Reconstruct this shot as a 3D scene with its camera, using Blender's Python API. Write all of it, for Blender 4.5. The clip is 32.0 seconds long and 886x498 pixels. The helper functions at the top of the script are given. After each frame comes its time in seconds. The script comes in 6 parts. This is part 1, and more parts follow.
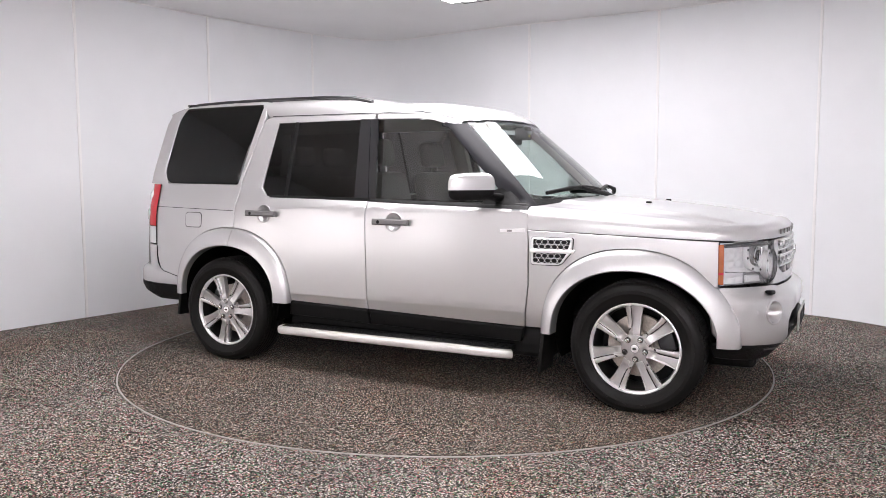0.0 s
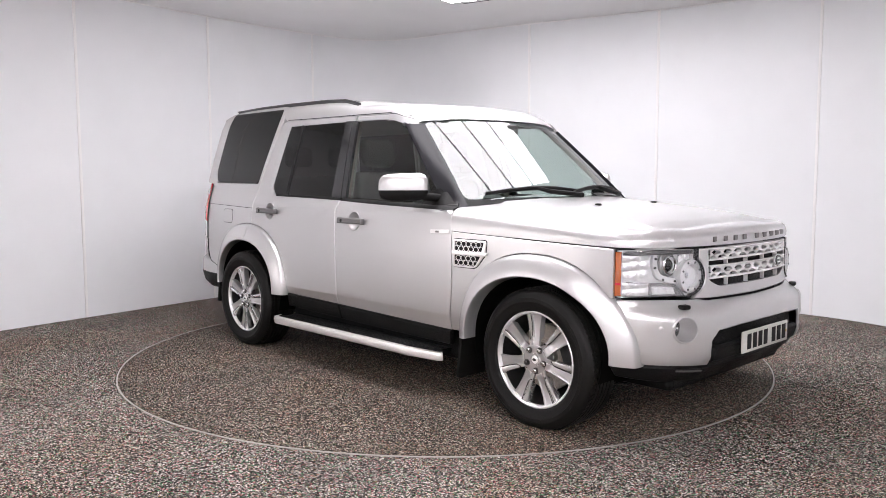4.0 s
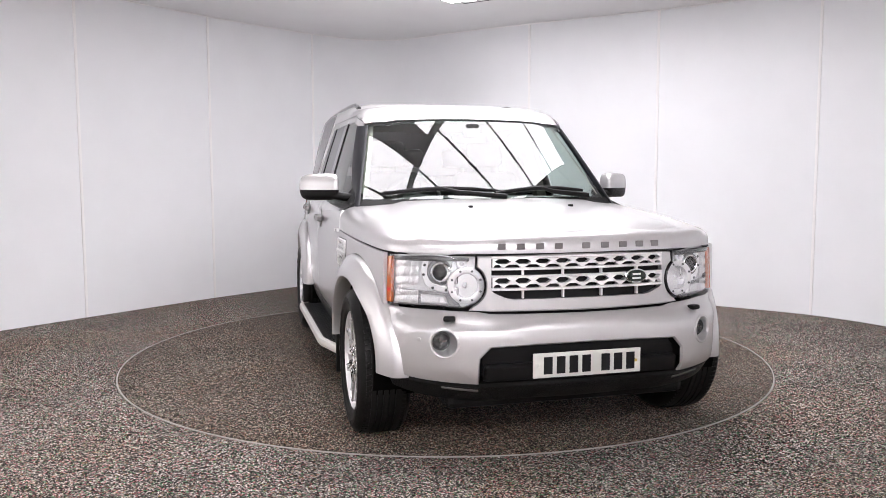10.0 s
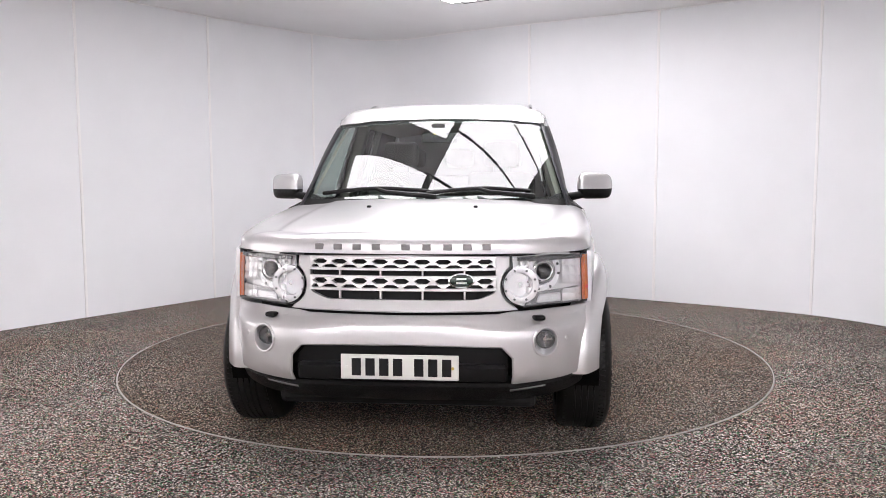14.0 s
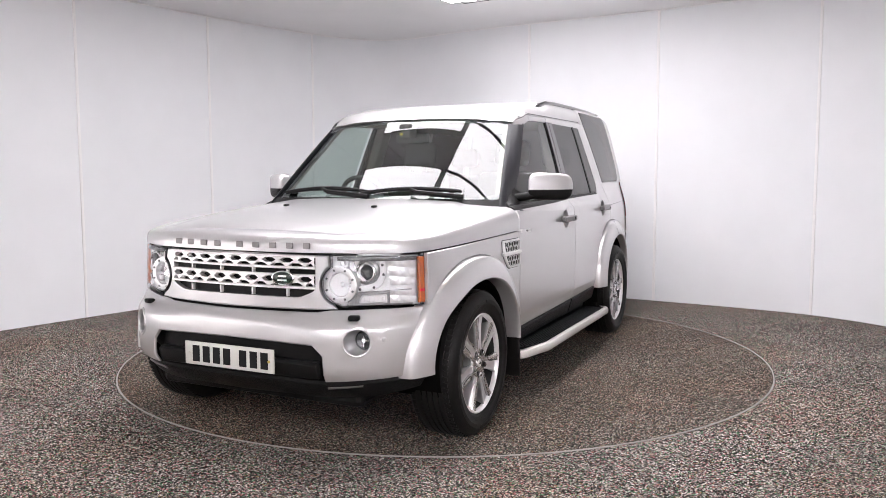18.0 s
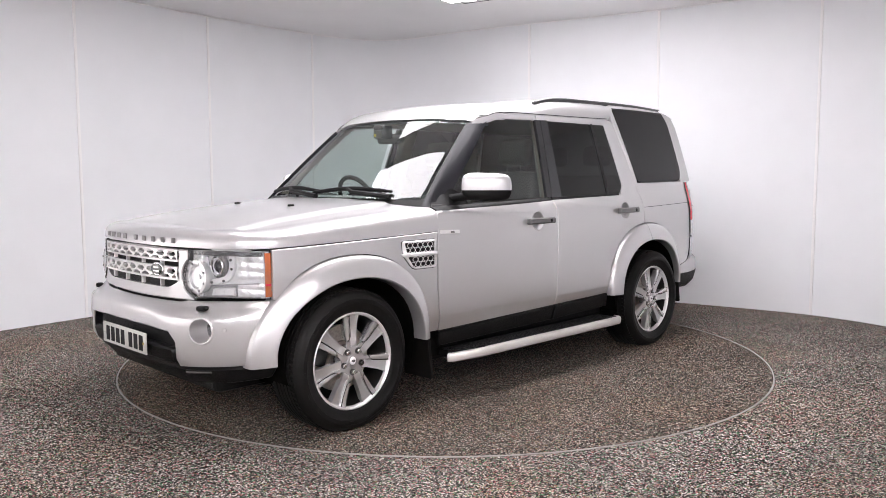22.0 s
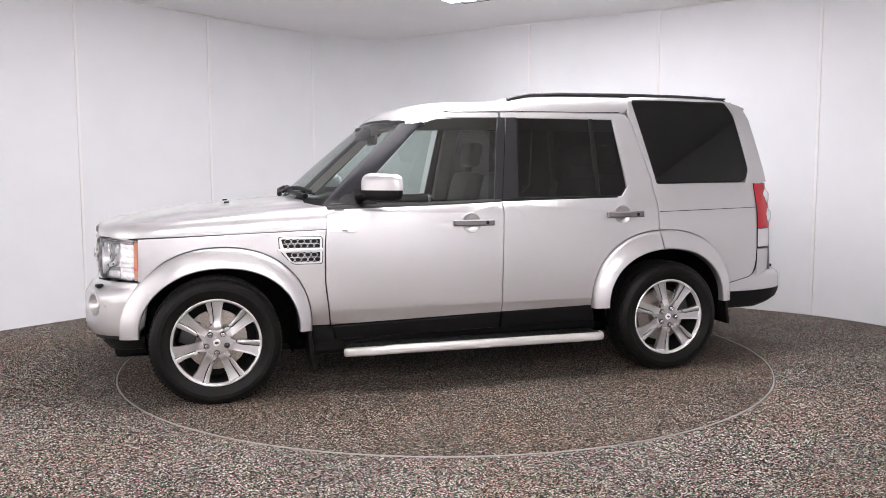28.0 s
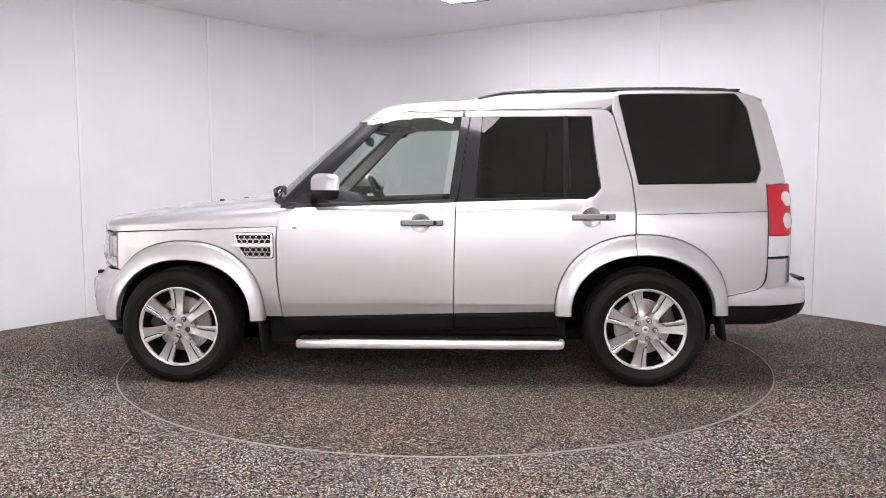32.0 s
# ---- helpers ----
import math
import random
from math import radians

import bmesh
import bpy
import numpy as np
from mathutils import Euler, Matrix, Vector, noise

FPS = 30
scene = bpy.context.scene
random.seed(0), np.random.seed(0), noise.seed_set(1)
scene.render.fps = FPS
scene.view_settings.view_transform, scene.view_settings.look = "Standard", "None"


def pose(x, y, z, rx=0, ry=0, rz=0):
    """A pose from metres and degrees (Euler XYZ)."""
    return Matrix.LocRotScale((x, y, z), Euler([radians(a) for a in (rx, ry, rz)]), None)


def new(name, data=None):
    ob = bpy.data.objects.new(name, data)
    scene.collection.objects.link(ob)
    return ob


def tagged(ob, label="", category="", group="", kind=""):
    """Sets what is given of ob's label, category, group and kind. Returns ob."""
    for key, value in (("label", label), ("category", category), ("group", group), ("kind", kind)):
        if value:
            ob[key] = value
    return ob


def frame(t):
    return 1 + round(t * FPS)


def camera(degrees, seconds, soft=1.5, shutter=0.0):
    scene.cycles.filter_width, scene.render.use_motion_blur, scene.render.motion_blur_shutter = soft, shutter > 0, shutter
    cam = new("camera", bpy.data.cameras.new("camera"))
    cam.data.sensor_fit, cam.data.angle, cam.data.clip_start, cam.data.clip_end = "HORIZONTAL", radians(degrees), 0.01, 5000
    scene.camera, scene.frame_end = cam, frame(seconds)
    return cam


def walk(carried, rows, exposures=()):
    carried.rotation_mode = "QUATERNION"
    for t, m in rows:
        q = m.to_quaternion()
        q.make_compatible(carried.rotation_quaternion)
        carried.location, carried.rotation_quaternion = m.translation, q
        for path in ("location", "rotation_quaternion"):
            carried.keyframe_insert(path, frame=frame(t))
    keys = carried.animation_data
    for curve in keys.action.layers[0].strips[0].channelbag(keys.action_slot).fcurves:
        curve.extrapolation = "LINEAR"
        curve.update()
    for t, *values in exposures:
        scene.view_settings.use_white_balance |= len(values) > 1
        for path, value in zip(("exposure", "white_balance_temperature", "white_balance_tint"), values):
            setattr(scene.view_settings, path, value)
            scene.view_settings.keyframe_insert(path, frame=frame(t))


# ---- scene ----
cam = camera(58.02, 32.0, soft=0.8)
EYE = pose(0, -5.808, 1.2825, 84.803, 0, 0.13) @ pose(0, 0, 0, 0, 0, -0.155)
walk(cam, [(0.0, EYE), (32.0, EYE)])

# ---- world, lights ----
world = bpy.data.worlds.new("world")
scene.world = world
world.use_nodes = True
world.node_tree.nodes["Background"].inputs[0].default_value = (0.9, 0.92, 1.0, 1)
world.node_tree.nodes["Background"].inputs[1].default_value = 0.02
scene.view_settings.exposure = 0.0
ROOM_H = 2.936
LIGHT_POWER = 8.9
REAR_FILL_POWER = 16.0


# ---- materials ----
def material(name, colour=(0.5, 0.5, 0.5), rough=0.5, metal=0.0, coat=0.0, spec=0.5, emit=0.0):
    m = bpy.data.materials.new(name)
    m.use_nodes = True
    b = m.node_tree.nodes["Principled BSDF"]
    b.inputs["Base Color"].default_value = (*colour, 1)
    b.inputs["Roughness"].default_value = rough
    b.inputs["Metallic"].default_value = metal
    b.inputs["Coat Weight"].default_value = coat
    b.inputs["Coat Roughness"].default_value = 0.04
    b.inputs["Specular IOR Level"].default_value = spec
    if emit:
        b.inputs["Emission Color"].default_value = (*colour, 1)
        b.inputs["Emission Strength"].default_value = emit
    return m


def grain(m, scale, amount, bump=0.0, detail=6.0, rough_amount=0.0):
    """Uneven tone, gloss and relief from noise at the scale given (per metre)."""
    t = m.node_tree
    b = t.nodes["Principled BSDF"]
    co = t.nodes.new("ShaderNodeTexCoord")
    n = t.nodes.new("ShaderNodeTexNoise")
    n.inputs["Scale"].default_value = scale
    n.inputs["Detail"].default_value = detail
    t.links.new(co.outputs["Object"], n.inputs["Vector"])
    base = b.inputs["Base Color"].default_value[:]
    r = t.nodes.new("ShaderNodeValToRGB")
    r.color_ramp.elements[0].position, r.color_ramp.elements[1].position = 0.3, 0.7
    r.color_ramp.elements[0].color = (*[c * (1 - amount) for c in base[:3]], 1)
    r.color_ramp.elements[1].color = (*[min(1, c * (1 + amount)) for c in base[:3]], 1)
    t.links.new(n.outputs["Fac"], r.inputs[0])
    t.links.new(r.outputs[0], b.inputs["Base Color"])
    if bump:
        bp = t.nodes.new("ShaderNodeBump")
        bp.inputs["Strength"].default_value = bump
        bp.inputs["Distance"].default_value = 0.004
        t.links.new(n.outputs["Fac"], bp.inputs["Height"])
        t.links.new(bp.outputs[0], b.inputs["Normal"])
    if rough_amount:
        n2 = t.nodes.new("ShaderNodeTexNoise")
        n2.inputs["Scale"].default_value = scale * 0.12
        t.links.new(co.outputs["Object"], n2.inputs["Vector"])
        mr = t.nodes.new("ShaderNodeMapRange")
        ro = b.inputs["Roughness"].default_value
        mr.inputs[3].default_value, mr.inputs[4].default_value = max(0, ro - rough_amount), ro + rough_amount
        t.links.new(n2.outputs["Fac"], mr.inputs[0])
        t.links.new(mr.outputs[0], b.inputs["Roughness"])
    return m


def glass(name, tint, face=0.05, rough=0.0):
    """A pane: tinted see-through, with a gloss that grows towards grazing angles."""
    m = bpy.data.materials.new(name)
    m.use_nodes = True
    t = m.node_tree
    t.nodes.remove(t.nodes["Principled BSDF"])
    out = t.nodes["Material Output"]
    tr = t.nodes.new("ShaderNodeBsdfTransparent")
    tr.inputs[0].default_value = (*tint, 1)
    gl = t.nodes.new("ShaderNodeBsdfGlossy")
    gl.inputs["Roughness"].default_value = rough
    lw = t.nodes.new("ShaderNodeLayerWeight")
    lw.inputs[0].default_value = 0.5
    pw = t.nodes.new("ShaderNodeMath")
    pw.operation, pw.inputs[1].default_value = "POWER", 5.0
    ad = t.nodes.new("ShaderNodeMath")
    ad.operation, ad.inputs[1].default_value, ad.inputs[2].default_value = "MULTIPLY_ADD", 1 - face, face
    mix = t.nodes.new("ShaderNodeMixShader")
    t.links.new(lw.outputs["Facing"], pw.inputs[0])
    t.links.new(pw.outputs[0], ad.inputs[0])
    t.links.new(ad.outputs[0], mix.inputs[0])
    t.links.new(tr.outputs[0], mix.inputs[1])
    t.links.new(gl.outputs[0], mix.inputs[2])
    t.links.new(mix.outputs[0], out.inputs[0])
    return m


def carpet(name, stops):
    """Looped rubber-and-fibre matting: dark ground with grey, white, red and green flecks."""
    m = bpy.data.materials.new(name)
    m.use_nodes = True
    t = m.node_tree
    b = t.nodes["Principled BSDF"]
    b.inputs["Roughness"].default_value = 0.9
    b.inputs["Specular IOR Level"].default_value = 0.15
    co = t.nodes.new("ShaderNodeTexCoord")
    v = t.nodes.new("ShaderNodeTexVoronoi")
    v.inputs["Scale"].default_value = 180
    t.links.new(co.outputs["Object"], v.inputs["Vector"])
    hsv = t.nodes.new("ShaderNodeSeparateColor")
    t.links.new(v.outputs["Color"], hsv.inputs[0])
    r = t.nodes.new("ShaderNodeValToRGB")
    r.color_ramp.interpolation = "CONSTANT"
    el = r.color_ramp.elements
    while len(el) < len(stops):
        el.new(0.5)
    for e, (p, c) in zip(el, stops):
        e.position, e.color = p, (*c, 1)
    t.links.new(hsv.outputs[0], r.inputs[0])
    n = t.nodes.new("ShaderNodeTexNoise")
    n.inputs["Scale"].default_value = 1.3
    n.inputs["Detail"].default_value = 4
    t.links.new(co.outputs["Object"], n.inputs["Vector"])
    mr = t.nodes.new("ShaderNodeMapRange")
    mr.inputs[1].default_value, mr.inputs[2].default_value = 0.3, 0.7
    mr.inputs[3].default_value, mr.inputs[4].default_value = 0.85, 1.15
    t.links.new(n.outputs["Fac"], mr.inputs[0])
    mul = t.nodes.new("ShaderNodeVectorMath")
    mul.operation = "SCALE"
    t.links.new(r.outputs[0], mul.inputs[0])
    t.links.new(mr.outputs[0], mul.inputs["Scale"])
    # broad brown patches of trodden-in dirt
    dirt = t.nodes.new("ShaderNodeTexNoise")
    dirt.inputs["Scale"].default_value, dirt.inputs["Detail"].default_value = 0.75, 5
    t.links.new(co.outputs["Object"], dirt.inputs["Vector"])
    worn = t.nodes.new("ShaderNodeMapRange")
    worn.inputs[1].default_value, worn.inputs[2].default_value = 0.46, 0.66
    worn.inputs[3].default_value, worn.inputs[4].default_value = 0.0, 0.5
    t.links.new(dirt.outputs["Fac"], worn.inputs[0])
    brown = t.nodes.new("ShaderNodeMix")
    brown.data_type, brown.blend_type = "RGBA", "MULTIPLY"
    brown.inputs["B"].default_value = (1.10, 0.92, 0.76, 1)
    t.links.new(worn.outputs[0], brown.inputs["Factor"])
    t.links.new(mul.outputs[0], brown.inputs["A"])
    t.links.new(brown.outputs["Result"], b.inputs["Base Color"])
    bp = t.nodes.new("ShaderNodeBump")
    bp.inputs["Strength"].default_value = 0.8
    bp.inputs["Distance"].default_value = 0.005
    t.links.new(v.outputs["Distance"], bp.inputs["Height"])
    t.links.new(bp.outputs[0], b.inputs["Normal"])
    return m


SILVER = grain(material("silver_paint", (0.58, 0.572, 0.576), 0.36, 0.68, 1.0), 900, 0.05, 0.0, 2.0, 0.03)
SILVER.node_tree.nodes["Principled BSDF"].inputs["Coat IOR"].default_value = 1.58
SILVER.node_tree.nodes["Principled BSDF"].inputs["Coat Roughness"].default_value = 0.16
DARK_TRIM = grain(material("dark_grey_trim", (0.012, 0.012, 0.0155), 0.36, 0, 0, 0.28), 400, 0.15, 0.1)
GLOSS_BLACK = material("gloss_black", (0.012, 0.012, 0.014), 0.12, 0, 0.6)
BLACK_PLASTIC = grain(material("black_plastic", (0.0085, 0.0083, 0.0085), 0.42, 0, 0, 0.14), 700, 0.25, 0.25)
RUBBER = grain(material("tyre_rubber", (0.0080, 0.0075, 0.0072), 0.48, 0, 0, 0.17), 300, 0.3, 0.15)
CHROME = material("chrome", (0.82, 0.82, 0.83), 0.08, 1.0)
ALLOY = grain(material("alloy_paint", (0.80, 0.785, 0.785), 0.30, 0.40, 0.7), 600, 0.05)
LAMP_BOWL = material("lamp_bowl_silver", (0.80, 0.80, 0.81), 0.24, 0.45)
GREY_METAL = grain(material("grey_metal", (0.06, 0.06, 0.061), 0.45, 0.6), 300, 0.2)
LINER = material("arch_liner_felt", (0.004, 0.0038, 0.0036), 0.95, 0, 0, 0.02)
HANDLE_GREY = material("handle_grey", (0.16, 0.155, 0.155), 0.4, 0.4)
# dark tone standing in for shade inside the rim and round the nuts
WHEEL_SHADE = material("wheel_shade_dark", (0.016, 0.0155, 0.015), 0.45, 0.3)
SPOKE_ALLOY = grain(material("machined_spoke_alloy", (0.66, 0.65, 0.65), 0.24, 0.72, 0.5), 500, 0.06)
SPOKE_GREY = grain(material("spoke_pocket_grey", (0.54, 0.53, 0.53), 0.30, 0.62, 0.4), 600, 0.05)
NUT_GREY = material("dark_wheel_nut", (0.10, 0.095, 0.095), 0.25, 0.8)
DISC_STEEL = grain(material("worn_disc_steel", (0.50, 0.45, 0.40), 0.40, 0.65), 90, 0.18)
SHROUD_GREY = material("lamp_shroud_grey", (0.30, 0.30, 0.305), 0.25, 0.5)
GREY_BAND = material("lamp_grey_band", (0.06, 0.06, 0.063), 0.2, 0, 0.5)
STEP_METAL = grain(material("polished_steel", (0.82, 0.80, 0.77), 0.30, 0.55), 200, 0.05)
SCREEN_GLASS = glass("screen_glass", (0.76, 0.85, 0.82), 0.118)
SIDE_GLASS = glass("side_glass", (0.72, 0.81, 0.775), 0.14)
PRIVACY_GLASS = glass("privacy_glass", (0.05, 0.047, 0.047), 0.06)
LENS_GLASS = glass("lens_glass", (0.95, 0.955, 0.96), 0.05)
AMBER = material("amber_lens", (0.46, 0.092, 0.009), 0.15, 0, 1.0)
RED_LENS = material("red_lens", (0.58, 0.010, 0.022), 0.2, 0, 0.15)
CLEAR_LENS = material("clear_lens", (0.72, 0.72, 0.73), 0.12, 0, 0.5)
TRIM_GREY = grain(material("interior_grey", (0.035, 0.034, 0.033), 0.7), 250, 0.2, 0.2)
CREAM = grain(material("interior_cream", (0.50, 0.46, 0.40), 0.6), 150, 0.1, 0.1)
TAUPE = grain(material("interior_taupe", (0.17, 0.158, 0.14), 0.6), 150, 0.1, 0.1)
LEATHER = grain(material("seat_leather", (0.045, 0.042, 0.038), 0.5), 220, 0.15, 0.3)
PLATE_WHITE = material("plate_white", (0.60, 0.60, 0.56), 0.35)
YELLOW = material("pod_dot_yellow", (0.75, 0.62, 0.05), 0.4)
INK = material("plate_ink", (0.010, 0.010, 0.011), 0.5, 0, 0, 0.15)
BADGE_GREEN = material("badge_green", (0.010, 0.028, 0.018), 0.25, 0, 0.4)
LETTER_GREY = material("letter_grey", (0.20, 0.19, 0.19), 0.35, 0.5)
BRASS = material("screw_cap_brass", (0.55, 0.42, 0.12), 0.4, 0.6)
FLECKS = [(0.0, (0.010, 0.009, 0.008)), (0.32, (0.043, 0.039, 0.036)), (0.50, (0.122, 0.110, 0.101)), (0.62, (0.285, 0.260, 0.24)),
          (0.76, (0.63, 0.575, 0.53)), (0.87, (0.40, 0.13, 0.15)), (0.925, (0.09, 0.26, 0.13)), (0.965, (0.26, 0.17, 0.07))]
CARPET = carpet("fleck_carpet", FLECKS)
CARPET_DISC = carpet("fleck_carpet_disc", [(0.0, (0.010, 0.0085, 0.007)), (0.30, (0.036, 0.030, 0.026)), (0.50, (0.093, 0.079, 0.069)), (0.66, (0.22, 0.190, 0.164)),
                                           (0.80, (0.49, 0.43, 0.375)), (0.89, (0.27, 0.12, 0.10)), (0.94, (0.10, 0.17, 0.09)), (0.97, (0.22, 0.15, 0.07))])
WALL_WHITE = grain(material("wall_panel_white", (0.822, 0.831, 0.852), 0.45), 2.0, 0.02, 0.02, 3.0, 0.08)
JOINT_WHITE = material("joint_strip_white", (0.88, 0.87, 0.87), 0.35)
CEILING_WHITE = grain(material("ceiling_white", (0.86, 0.855, 0.86), 0.6), 1.5, 0.02)
LIGHT_WHITE = material("light_diffuser", (1.0, 0.964, 1.0), 0.5, 0, 0, 0.5, LIGHT_POWER)
REAR_FILL_WHITE = material("rear_fill_diffuser", (1.0, 0.955, 0.980), 0.5, 0, 0, 0.5, REAR_FILL_POWER)
WALL_LAMP = material("wall_lamp_diffuser", (1.0, 0.93, 0.925), 0.5, 0, 0, 0.5, 4.2)
# glow of the unseen panels added to brighten the car's right side
SOFT_FILL = material("soft_fill_diffuser", (1.0, 0.95, 0.95), 0.5, 0, 0, 0.5, 2.5)
EDGE_METAL = material("ring_edge_metal", (0.36, 0.34, 0.32), 0.5, 0.5)


# ---- mesh helpers ----
OFF = Vector((0.18, 0.0194, 0.0))  # the car's middle, off the turntable's axis


def mesh_of(name, bm, mat, smooth=38):
    me = bpy.data.meshes.new(name)
    bm.to_mesh(me)
    bm.free()
    for m in (mat if isinstance(mat, (list, tuple)) else [mat]):
        me.materials.append(m)
    if smooth:
        me.polygons.foreach_set("use_smooth", [True] * len(me.polygons))
        me.set_sharp_from_angle(angle=radians(smooth))
    return me


def part(name, bm, mat, parent, label="", smooth=38):
    """One mesh object under a thing or under a part."""
    ob = new(name, mesh_of(name, bm, mat, smooth))
    ob.parent = parent
    if label:
        ob["label"] = label
    return ob


def thing(name, label, category, bm=None, mat=None, group="", kind="", smooth=38):
    ob = new(name, mesh_of(name, bm, mat, smooth) if bm else None)
    return tagged(ob, label, category, group, kind)


def box(bm, x0, x1, y0, y1, z0, z1, bevel=0.0, segments=2, m=None):
    r = bmesh.ops.create_cube(bm, size=1.0, matrix=Matrix.Translation(((x0 + x1) / 2, (y0 + y1) / 2, (z0 + z1) / 2)) @ Matrix.Diagonal((x1 - x0, y1 - y0, z1 - z0, 1)))
    vs = r["verts"]
    if bevel:
        es = list({e for v in vs for e in v.link_edges})
        out = bmesh.ops.bevel(bm, geom=es, offset=bevel, segments=segments, profile=0.5, affect="EDGES")
        vs = list({v for f in out["faces"] for v in f.verts} | {v for v in vs if v.is_valid})
    if m is not None:
        bmesh.ops.transform(bm, matrix=m, verts=vs)
    return bm


def cyl(bm, p, q, r0, r1=None, n=20, caps=True):
    """A cylinder or cone from p to q."""
    p, q = Vector(p), Vector(q)
    d = q - p
    m = Matrix.Translation((p + q) / 2) @ d.to_track_quat("Z", "Y").to_matrix().to_4x4()
    bmesh.ops.create_cone(bm, cap_ends=caps, segments=n, radius1=r0, radius2=r0 if r1 is None else r1, depth=d.length, matrix=m)
    return bm


def lathe(bm, profile, c, axis, n=48, closed=False):
    """Turns (radius, height) pairs round the axis through c."""
    q = Vector(axis).to_track_quat("Z", "Y").to_matrix()
    rings = []
    for r, hgt in profile:
        rings.append([bm.verts.new(Vector(c) + q @ Vector((r * math.cos(2 * math.pi * k / n), r * math.sin(2 * math.pi * k / n), hgt))) for k in range(n)])
    pairs = list(zip(rings, rings[1:])) + ([(rings[-1], rings[0])] if closed else [])
    for a, b in pairs:
        for k in range(n):
            bm.faces.new((a[k], a[(k + 1) % n], b[(k + 1) % n], b[k]))
    return bm


def grid(bm, rows, flip=False, close_u=False):
    vs = [[bm.verts.new(p) for p in row] for row in rows]
    for a, b in zip(vs, vs[1:]):
        k = len(a)
        for i in range(k if close_u else k - 1):
            f = (a[i], a[(i + 1) % k], b[(i + 1) % k], b[i])
            try:
                bm.faces.new(f[::-1] if flip else f)
            except ValueError:
                pass
    return vs


def tube(bm, pts, r, n=10, flat=1.0):
    """A round bar along a line of points."""
    pts = [Vector(p) for p in pts]
    rows = []
    for i, p in enumerate(pts):
        d = (pts[min(i + 1, len(pts) - 1)] - pts[max(i - 1, 0)]).normalized()
        a = d.cross(Vector((0, 0, 1)))
        a = a.normalized() if a.length > 1e-3 else Vector((1, 0, 0))
        b = a.cross(d)
        rr = r[i] if isinstance(r, (list, tuple)) else r
        rows.append([p + (a * math.cos(2 * math.pi * k / n) * flat + b * math.sin(2 * math.pi * k / n)) * rr for k in range(n)])
    vs = grid(bm, rows, close_u=True)
    bm.faces.new(vs[0][::-1])
    bm.faces.new(vs[-1])
    bmesh.ops.recalc_face_normals(bm, faces=bm.faces[:])
    return bm


def interp(x, xs, ys):
    return float(np.interp(x, xs, ys))


def smooth_curve(xs, ys):
    """A smooth line through the pairs: a Catmull-Rom cubic, as a function."""
    xs, ys = list(xs), list(ys)
    ds = [(ys[min(i + 1, len(xs) - 1)] - ys[max(i - 1, 0)]) / (xs[min(i + 1, len(xs) - 1)] - xs[max(i - 1, 0)]) for i in range(len(xs))]

    def f(x):
        if x <= xs[0]:
            return ys[0]
        if x >= xs[-1]:
            return ys[-1]
        i = next(k for k in range(len(xs) - 1) if x <= xs[k + 1])
        w = xs[i + 1] - xs[i]
        t = (x - xs[i]) / w
        return (2 * t**3 - 3 * t**2 + 1) * ys[i] + (t**3 - 2 * t**2 + t) * w * ds[i] + (3 * t**2 - 2 * t**3) * ys[i + 1] + (t**3 - t**2) * w * ds[i + 1]

    return f


def rounded(points, seg=5):
    """A polygon whose corners (u, v, r) are rounded by r."""
    out = []
    n = len(points)
    for i, p in enumerate(points):
        r = p[2] if len(p) > 2 else 0
        c = Vector(p[:2])
        if not r:
            out.append(c)
            continue
        a, b = Vector(points[i - 1][:2]) - c, Vector(points[(i + 1) % n][:2]) - c
        r = min(r, a.length * 0.48, b.length * 0.48)
        p0, p1 = c + a.normalized() * r, c + b.normalized() * r
        for k in range(seg + 1):
            t = k / seg
            out.append(p0 * (1 - t) ** 2 + c * 2 * t * (1 - t) + p1 * t * t)
    return out


def inset_line(poly, e):
    n = len(poly)
    area = sum(poly[i].x * poly[(i + 1) % n].y - poly[(i + 1) % n].x * poly[i].y for i in range(n))
    sgn = 1 if area > 0 else -1
    out = []
    for i in range(n):
        a, b, c = poly[i - 1], poly[i], poly[(i + 1) % n]
        d0, d1 = (b - a).normalized(), (c - b).normalized()
        n0, n1 = Vector((-d0.y, d0.x)) * sgn, Vector((-d1.y, d1.x)) * sgn
        m = n0 + n1
        m = m.normalized() if m.length > 1e-4 else n0
        out.append(b + m * e / max(0.4, m.dot(n0)))
    return out


